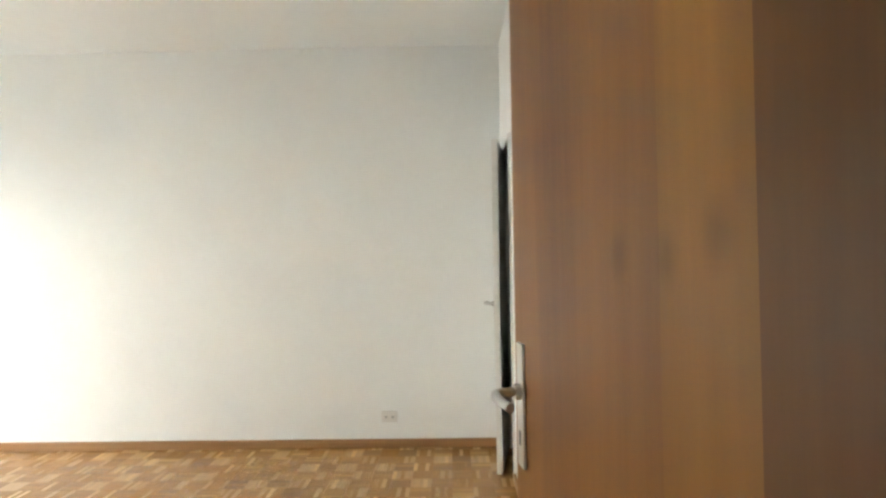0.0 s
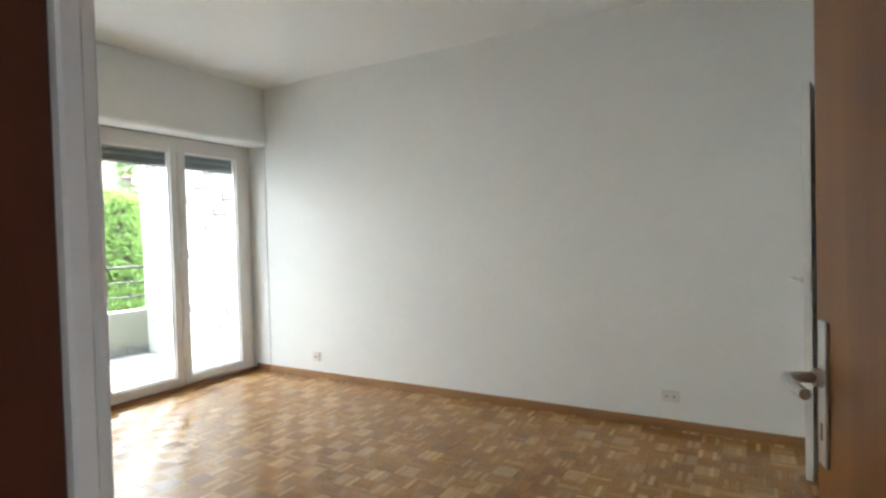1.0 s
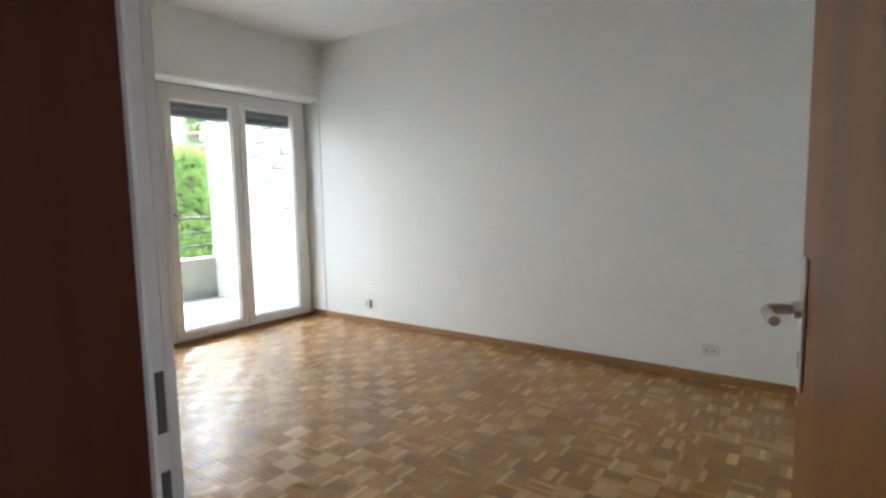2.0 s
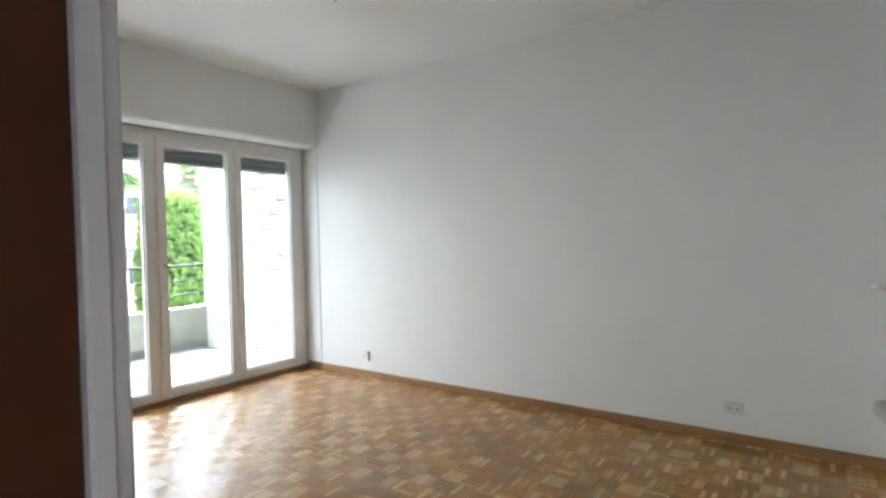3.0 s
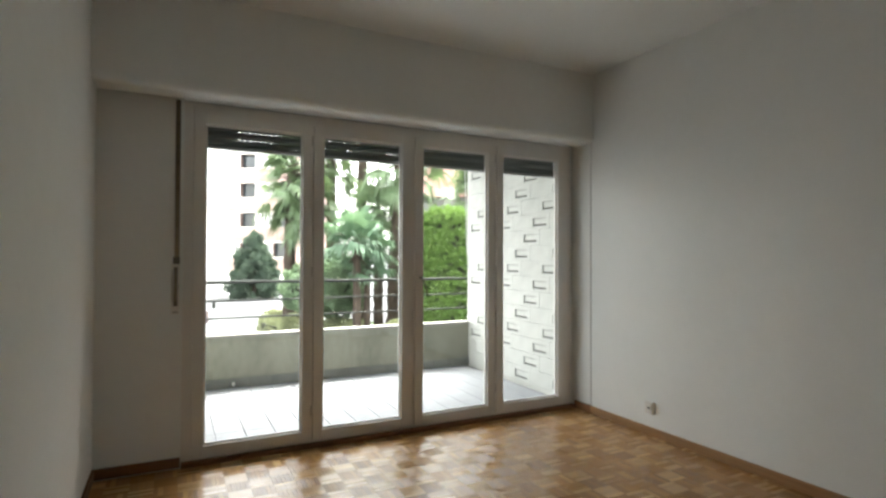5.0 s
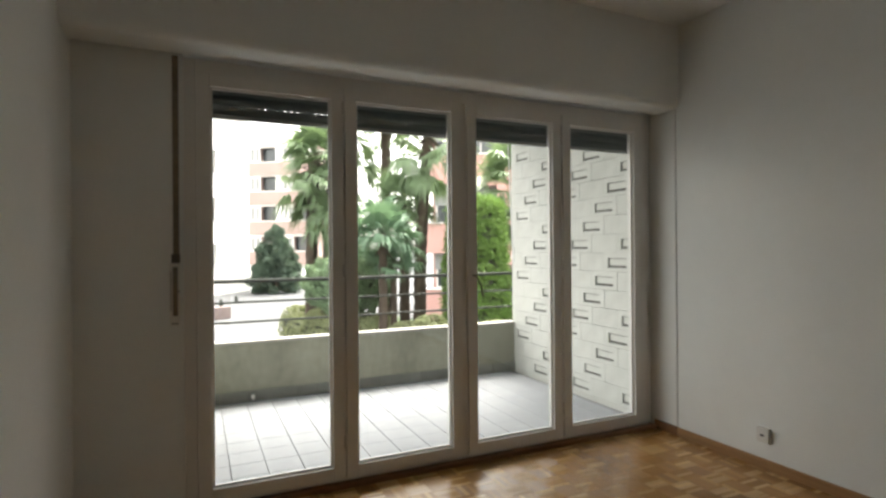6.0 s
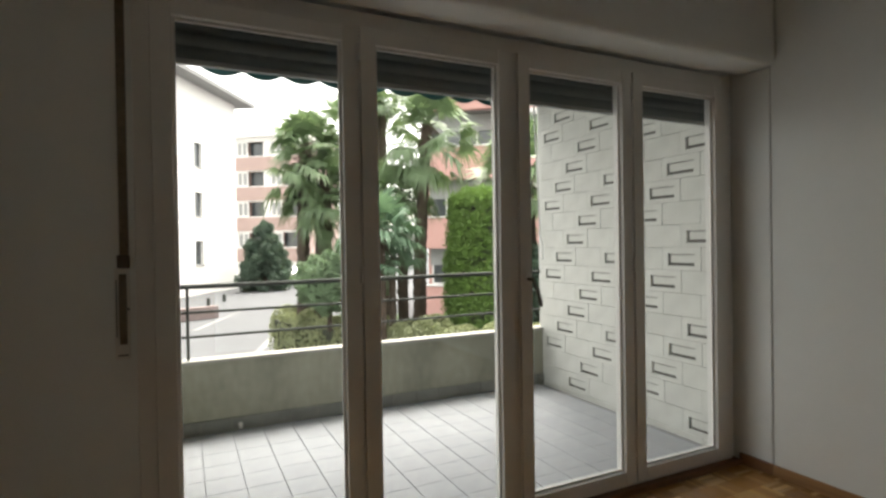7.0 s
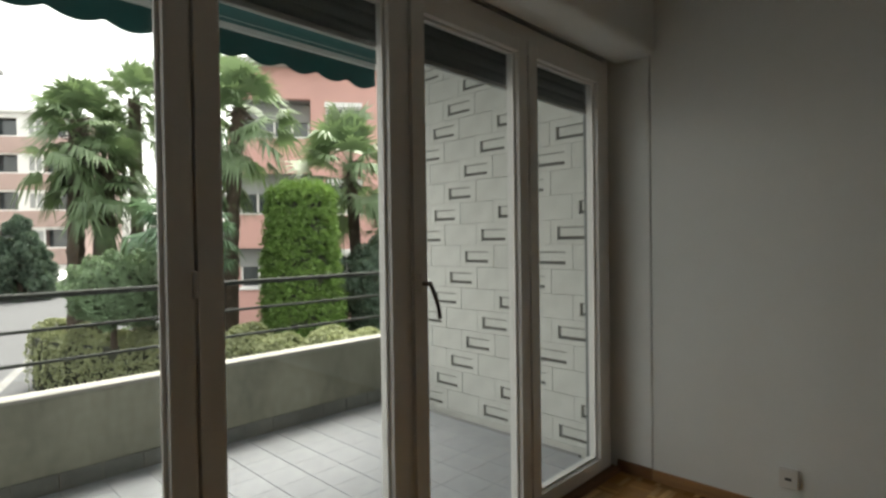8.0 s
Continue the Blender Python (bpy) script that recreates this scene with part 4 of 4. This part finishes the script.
B0 = -1.0
fan_palm((-15.7, 3.78, B0), 3.85, 0.15, 1.2, 1, leaves=66, lean=(0.08, 0.08), low=2.45, skirt=1.25)
fan_palm((-15.6, 4.25, B0), 3.0, 0.19, 1.1, 2, leaves=54, low=2.4, skirt=1.0, lean=(0.05, 0.05), label="thick-trunked fan palm with drooping leaves")
fan_palm((-16.6, 5.2, B0), 4.7, 0.14, 1.1, 3, leaves=46, low=2.4, skirt=1.0)
fan_palm((-13.45, 5.98, B0), 4.1, 0.135, 1.25, 4, leaves=50, lean=(0.1, 0.22), low=2.35, skirt=0.9)
fan_palm((-14.0, 5.8, B0), 2.45, 0.12, 1.0, 5, leaves=46, label="shorter dark fan palm among the trunks")
fan_palm((-14.9, 5.63, B0), 4.9, 0.13, 0.85, 11, leaves=40, label="tall slim fan palm behind the others")
fan_palm((-12.4, 4.7, B0), 1.65, 0.09, 1.05, 6, PALMBLUE, 38, label="low blue-green fan palm with stiff leaves", low=1.9)
fan_palm((-12.7, 5.05, B0), 1.0, 0.075, 0.75, 7, PALMBLUE, 26, label="low blue-green fan palm with stiff leaves", low=1.9)
fan_palm((-13.4, 9.15, B0), 3.2, 0.13, 1.6, 8, leaves=58, low=2.3, skirt=0.7, lean=(0.0, -0.15), label="fan palm with bright green upper leaves")
fan_palm((-12.6, 9.75, B0), 1.6, 0.14, 1.0, 9, leaves=40, label="shorter dark fan palm among the trunks")


def clipped_cone(at, r0, r1, h, seed):
    """A clipped column, broad below, flat-domed above: rows of upturned sprays, each a bunch of slim leaves."""
    p = thing("clipped_conifer", at, "bright green clipped conical evergreen", "shrub")
    rng = np.random.default_rng(seed)
    sprays, each = 2600, 11
    t, az = rng.uniform(0, 1, sprays) ** 0.92, rng.uniform(0, 2 * math.pi, sprays)
    dome = np.where(t > 0.95, np.sqrt(np.clip(1 - ((t - 0.95) / 0.06) ** 2, 0.0, 1)), 1.0)
    lump = 1 + 0.02 * np.sin(az * 5 + t * 9) + 0.025 * np.sin(az * 11 - t * 33)
    r = (r0 + (r1 - r0) * t) * dome * lump * (1 - np.abs(rng.normal(0, 0.035, sprays)))
    fill = t > 0.94
    r = np.where(fill, r * np.sqrt(rng.uniform(0, 1, sprays)), r)
    cen = np.stack([at[0] + r * np.cos(az), at[1] + r * np.sin(az), at[2] + t * h], 1)
    out = np.stack([np.cos(az), np.sin(az), np.where(fill, 1.4, 0.5)], 1)
    k = np.repeat(np.arange(sprays), each)
    n = len(k)
    pos = cen[k] + rng.normal(0, 0.05, (n, 3)) * np.array([1, 1, 0.55]) - out[k] * np.abs(rng.normal(0, 0.05, n))[:, None]
    leafy("foliage", pos, out[k] + rng.normal(0, 0.75, (n, 3)), 0.105, CONE, p, seed, 0.34)
    # solid core whose dark colour gives the shade between the sprays
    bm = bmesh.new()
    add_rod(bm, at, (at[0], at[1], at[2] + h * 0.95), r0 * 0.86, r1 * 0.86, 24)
    part("shade_core", bm, CORE, p)


clipped_cone((-12.3, 6.97, B0 - 0.05), 0.86, 0.62, 3.62, 21)


def round_bush(name, at, r, rz, n, size, material, label, seed, category="shrub"):
    p = thing(name, (at[0], at[1], at[2] - rz), label, category)
    rng = np.random.default_rng(seed)
    d = rng.normal(size=(n, 3))
    d /= np.linalg.norm(d, axis=1, keepdims=True)
    lump = 1 + 0.10 * np.sin(d[:, 0] * 7 + seed) * np.cos(d[:, 2] * 6) + 0.08 * np.sin(d[:, 1] * 13 + d[:, 2] * 9)
    rad = lump * (1 - np.abs(rng.normal(0, 0.1, n)))
    pos = np.array(at) + d * rad[:, None] * np.array([r, r, rz])
    leafy("foliage", pos, d + rng.normal(0, 0.5, (n, 3)) + np.array([0, 0, 0.3]), size, material, p, seed)
    # dark ball within the leaves, coloured as the bush's inner shade
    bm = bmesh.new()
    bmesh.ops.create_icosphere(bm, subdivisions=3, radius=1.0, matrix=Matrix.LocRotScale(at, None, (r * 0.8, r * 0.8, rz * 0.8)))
    part("shade_core", bm, CORE, p)
    bm = rod((at[0], at[1], at[2] - rz - 0.4), (at[0], at[1], at[2] - rz * 0.5), 0.06, 0.04)
    part("stem", bm, TRUNK, p)


round_bush("round_bush", (-13.6, 3.92, 0.52), 0.74, 0.66, 9000, 0.075, BUSH, "rounded dull green bush on a short stem", 31)
round_bush("round_bush", (-14.3, 4.75, 0.55), 0.8, 0.85, 7000, 0.10, BUSH, "loose dull green bush under the palms", 32)
round_bush("round_bush", (-12.2, 8.9, 0.15), 1.0, 1.15, 9000, 0.11, DARKBUSH, "dark loose bush beside the clipped evergreen", 33)


def laurel(at, r, h, n, size, material, label, seed):
    """A dense broad-based tree: a heap of leafy clumps, rounded above."""
    p = thing("laurel_tree", at, label, "tree", group="laurels by the white house")
    rng = np.random.default_rng(seed)
    clumps = 170
    t = rng.uniform(0.04, 1, clumps)
    az = rng.uniform(0, 2 * math.pi, clumps)
    rr = r * (1 - t ** 2.2) ** 0.7 * rng.uniform(0.35, 1.0, clumps)
    cen = np.stack([at[0] + rr * np.cos(az), at[1] + rr * np.sin(az), at[2] + t * h], 1)
    k = rng.integers(0, clumps, n)
    d = rng.normal(size=(n, 3))
    d /= np.linalg.norm(d, axis=1, keepdims=True)
    pos = cen[k] + d * (r * 0.22 * (1 - 0.35 * t[k]) * (1 - np.abs(rng.normal(0, 0.22, n))))[:, None]
    pos[:, 2] = np.maximum(pos[:, 2], at[2] + 0.05)
    leafy("foliage", pos, d + rng.normal(0, 0.6, (n, 3)), size, material, p, seed)
    part("stem", rod(at, (at[0], at[1], at[2] + h * 0.9), 0.18, 0.04), TRUNK, p)


laurel((-41.4, 6.2, GZ), 1.75, 4.7, 15000, 0.24, DARKBUSH, "dense dark green laurel beside the white house", 34)
laurel((-44.5, 6.9, GZ), 1.5, 3.6, 8000, 0.26, BUSH, "paler loose shrub behind the laurel", 35)

# low hedge along the bed's edge
hedge = thing("hedge", (-13.5, 5.2, GZ), "low clipped variegated hedge along the bed", "hedge")
rng = np.random.default_rng(41)
LINE = [(-17.6, 4.4), (-17.15, 3.65), (-16.3, 3.7), (-9.7, 6.4), (-6.6, 8.0)]
seg = [np.array(b) - np.array(a) for a, b in zip(LINE, LINE[1:])]
cum = np.concatenate([[0], np.cumsum([np.linalg.norm(s) for s in seg])])
n = 26000
u = rng.uniform(0, cum[-1], n)
k = np.clip(np.searchsorted(cum, u) - 1, 0, len(seg) - 1)
base = np.array([np.array(LINE[q]) + seg[q] / np.linalg.norm(seg[q]) * (uu - cum[q]) for q, uu in zip(k, u)])
way = np.array([seg[q] / np.linalg.norm(seg[q]) for q in k])
acr = np.stack([-way[:, 1], way[:, 0]], 1)
ang = rng.uniform(-0.15, math.pi + 0.15, n)
sq = 0.55
cx, cz = np.sign(np.cos(ang)) * np.abs(np.cos(ang)) ** sq, np.abs(np.sin(ang)) ** sq * np.sign(np.sin(ang))
wob = 1 + 0.07 * np.sin(u * 3.1) + 0.06 * np.sin(u * 7.7 + 1)
half, high = 0.52, 1.28
pos = np.concatenate([base + acr * (cx * half * wob * (1 - np.abs(rng.normal(0, 0.07, n))))[:, None], (GZ + 0.05 + cz * high * wob * (1 + 0.16 * np.clip((u - 3.5) / 5, 0, 1)))[:, None]], 1)
nor = np.concatenate([acr * np.cos(ang)[:, None], np.sin(ang)[:, None]], 1) + rng.normal(0, 0.5, (n, 3))
leafy("foliage", pos, nor, 0.10, HEDGE, hedge, 41)
# solid dark filling: the hedge's inner shade as colour
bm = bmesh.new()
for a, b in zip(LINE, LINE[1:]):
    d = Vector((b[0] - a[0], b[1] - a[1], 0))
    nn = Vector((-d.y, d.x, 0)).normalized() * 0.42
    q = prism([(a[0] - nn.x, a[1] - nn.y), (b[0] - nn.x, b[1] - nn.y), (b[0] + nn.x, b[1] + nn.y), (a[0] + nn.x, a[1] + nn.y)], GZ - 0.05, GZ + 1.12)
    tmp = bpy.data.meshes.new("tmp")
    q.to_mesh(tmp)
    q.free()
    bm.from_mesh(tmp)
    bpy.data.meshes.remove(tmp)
part("shade_core", bm, CORE, hedge)
# ground ivy between hedge and trunks
n = 9000
pts = np.stack([rng.uniform(-17.5, -7.5, n), rng.uniform(4.0, 10.0, n)], 1)
keep = (pts[:, 1] > 4.2 + 0.42 * (pts[:, 0] + 16.2)) & (pts[:, 1] < 6.6 + 0.6 * (pts[:, 0] + 16.5)) | ((pts[:, 0] > -13) & (pts[:, 1] > 4.3 + 0.42 * (pts[:, 0] + 16.2)))
pts = pts[keep]
ivy = new("ground_ivy", leaves_mesh("ground_ivy", np.concatenate([pts, -0.92 + rng.uniform(0, 0.22, (len(pts), 1))], 1), rng.normal(0, 0.5, (len(pts), 3)) + np.array([0, 0, 1]), 0.13, BUSH, rng))
tagged(ivy, "loose green ivy covering the bed", "ground cover", kind="stuff")

# small street things
for x, y in ((-33.0, 2.2), (-35.0, 3.1)):
    b = thing("bollard", (x, y, GZ), "short dark street bollard by the white house", "bollard", group="bollards")
    part("post", rod((x, y, GZ), (x, y, GZ + 0.36), 0.10, 0.09), RAIL, b)
    part("cap", rod((x, y, GZ + 0.36), (x, y, GZ + 0.43), 0.12, 0.06), RAIL, b)
solid("low_wall", placed(box(0, 2.6, -0.15, 0.15, 0, 0.55, 0.02), local((-26.5, -0.05, GZ), math.atan2(0.92, -0.39))), STONEWALL, "low brownish street wall by the white house", "low wall")


def parked_car(x, y, yaw):
    """A small pale hatchback."""
    m = local((x, y, GZ), yaw)
    car = thing("parked_car", (x, y, GZ), "small pale parked car far down the street", "car")
    side = [(-1.9, 0.28), (-1.95, 0.75), (-1.75, 0.92), (-1.35, 0.95), (-0.75, 1.42), (0.75, 1.44), (1.5, 0.98), (1.85, 0.88), (1.92, 0.5), (1.88, 0.28)]
    bm = bmesh.new()
    a, b = [bm.verts.new((px, -0.82, pz)) for px, pz in side], [bm.verts.new((px, 0.82, pz)) for px, pz in side]
    for k in range(len(side)):
        j = (k + 1) % len(side)
        bm.faces.new((a[k], a[j], b[j], b[k]))
    bm.faces.new(a[::-1])
    bm.faces.new(b)
    bmesh.ops.recalc_face_normals(bm, faces=list(bm.faces))
    bmesh.ops.bevel(bm, geom=list(bm.edges), offset=0.06, segments=2, affect="EDGES")
    part("body", placed(bm, m), CARPAINT, car)
    for q in (-1, 1):
        bm = bmesh.new()
        f = bm.faces.new([bm.verts.new((px, q * 0.826, pz)) for px, pz in ((-1.2, 0.98), (-0.7, 1.36), (0.7, 1.38), (1.3, 1.0))])
        bmesh.ops.solidify(bm, geom=[f], thickness=0.01)
        part("side_window", placed(bm, m), DARKGLASS, car)
        for px in (-1.2, 1.2):
            w = part("wheel", placed(rod((px, q * 0.66, 0.3), (px, q * 0.85, 0.3), 0.3, segs=18), m), RUBBER, car)
            part("rim", placed(rod((px, q * 0.851, 0.3), (px, q * 0.86, 0.3), 0.18, segs=14), m), STEEL, w)
    for px in (-0.45, 0.45):
        part("headlight", placed(box(-1.99, -1.93, px * 1.2 - 0.14, px * 1.2 + 0.14, 0.62, 0.76, 0.01), m), PLASTIC, car)


parked_car(-46.5, 9.9, math.atan2(0.3, -1.0) + math.pi)

# ---- pieces of floors and walls ----
# balcony tiles
bal = bpy.data.objects["balcony_slab"]
PITCH = 0.207
me = mesh_of("tile", box(0, PITCH - 0.002, 0, PITCH - 0.0038, -0.010, 0, 0.0015), TILE)
for i in range(10):
    for j in range(16):
        x, y = BX + 0.013 + PITCH * i, 0.958 + PITCH * j
        if x + PITCH > -4.04 or y + PITCH > BY1 + 0.1:
            continue
        t = new("tile", me)
        t.parent = bal
        t.location = (x, y, BZ)
# wall blocks
bw = bpy.data.objects["balcony_wall"]
plain, slotted, angle, upper = block_mesh(False), block_mesh(True), angle_mesh(), top_slot_mesh()
for c in range(-12, 10):
    zb = 1.307 - MODULE * c - 0.033
    if zb < -0.17 or zb > 2.98:
        continue
    first = -4.551 - MODULE * c
    for m in range(-40, 40):
        x = first + 2 * MODULE * m
        if x + 2 * MODULE < WALL_END + 0.03 or x > -4.19:
            continue
        if x < WALL_END:
            b = new("block", cut_block_mesh(x + 2 * MODULE - 0.0018 - WALL_END))
            b.parent = bw
            b.location = (WALL_END, BY1 - 0.008, zb)
            continue
        b = new("block", slotted if m % 2 == 0 else plain)
        b.parent = bw
        b.location = (x, BY1 - 0.008, zb)
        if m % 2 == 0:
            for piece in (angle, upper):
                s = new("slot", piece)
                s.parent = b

# parquet: squares of five oak fingers, laid crosswise; a stretch of it as single fingers
fl = bpy.data.objects["floor"]
NF = 5
FW = SQUARE / NF


def uv_along(me, axis):
    uv = me.uv_layers.new(name="along")
    for p in me.polygons:
        for li in p.loop_indices:
            co = me.vertices[me.loops[li].vertex_index].co
            uv.data[li].uv = (co[axis], co[1 - axis])


def finger_coords(x, y, dx, dy, h, e=0.00015):
    """Eight corners: a base and a slightly smaller top."""
    return [(x, y, -0.012), (x + dx, y, -0.012), (x + dx, y + dy, -0.012), (x, y + dy, -0.012),
            (x + e, y + e, h), (x + dx - e, y + e, h), (x + dx - e, y + dy - e, h), (x + e, y + dy - e, h)]


FACES = [(4, 5, 6, 7), (0, 1, 5, 4), (1, 2, 6, 5), (2, 3, 7, 6), (3, 0, 4, 7)]
single = []
for axis in (0, 1):
    me = bpy.data.meshes.new("parquet_finger")
    d = (SQUARE - 0.0004, FW - 0.0004)
    me.from_pydata(finger_coords(0.0002, 0.0002, d[axis], d[1 - axis], 0.0), [], FACES)
    me.materials.append(PARQUET)
    uv_along(me, axis)
    single.append(me)
rng = random.Random(5)
verts, faces, axes = [], [], []
NX, NY = int((XE - FLOOR_X) / SQUARE) + 1, int((YN - FLOOR_Y) / SQUARE) + 1
for i in range(NX):
    for j in range(NY):
        x, y = FLOOR_X + i * SQUARE, FLOOR_Y + j * SQUARE
        if x > XE or (y < YS - SQUARE and not JX0 - 0.1 < x < JX1):
            continue
        along = (i + j) % 2
        own = 10 <= i < 18 and 8 <= j < 15
        for k in range(NF):
            fx, fy = (x, y + k * FW) if along == 0 else (x + k * FW, y)
            h = rng.uniform(-0.00012, 0.0001)
            if own:
                f = new("parquet_finger", single[along])
                f.parent = fl
                f.location = (fx, fy, h)
                continue
            d = (SQUARE - 0.0004, FW - 0.0004)
            n0 = len(verts)
            verts += finger_coords(fx + 0.0002, fy + 0.0002, d[along], d[1 - along], h)
            faces += [tuple(n0 + q for q in f) for f in FACES]
            axes += [along] * 5
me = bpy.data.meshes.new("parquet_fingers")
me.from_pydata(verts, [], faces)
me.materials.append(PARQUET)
uv = me.uv_layers.new(name="along")
co = np.array(verts)
li = np.array([v for f in faces for v in f])
ax = np.repeat(np.array(axes), 4)
uvs = np.where(ax[:, None] == 0, co[li][:, :2], co[li][:, 1::-1])
uv.data.foreach_set("uv", uvs.astype(np.float32).ravel())
rest = new("parquet_fingers", me)
rest.parent = fl
tagged(rest, "oak mosaic parquet laid in crosswise squares", kind="stuff")
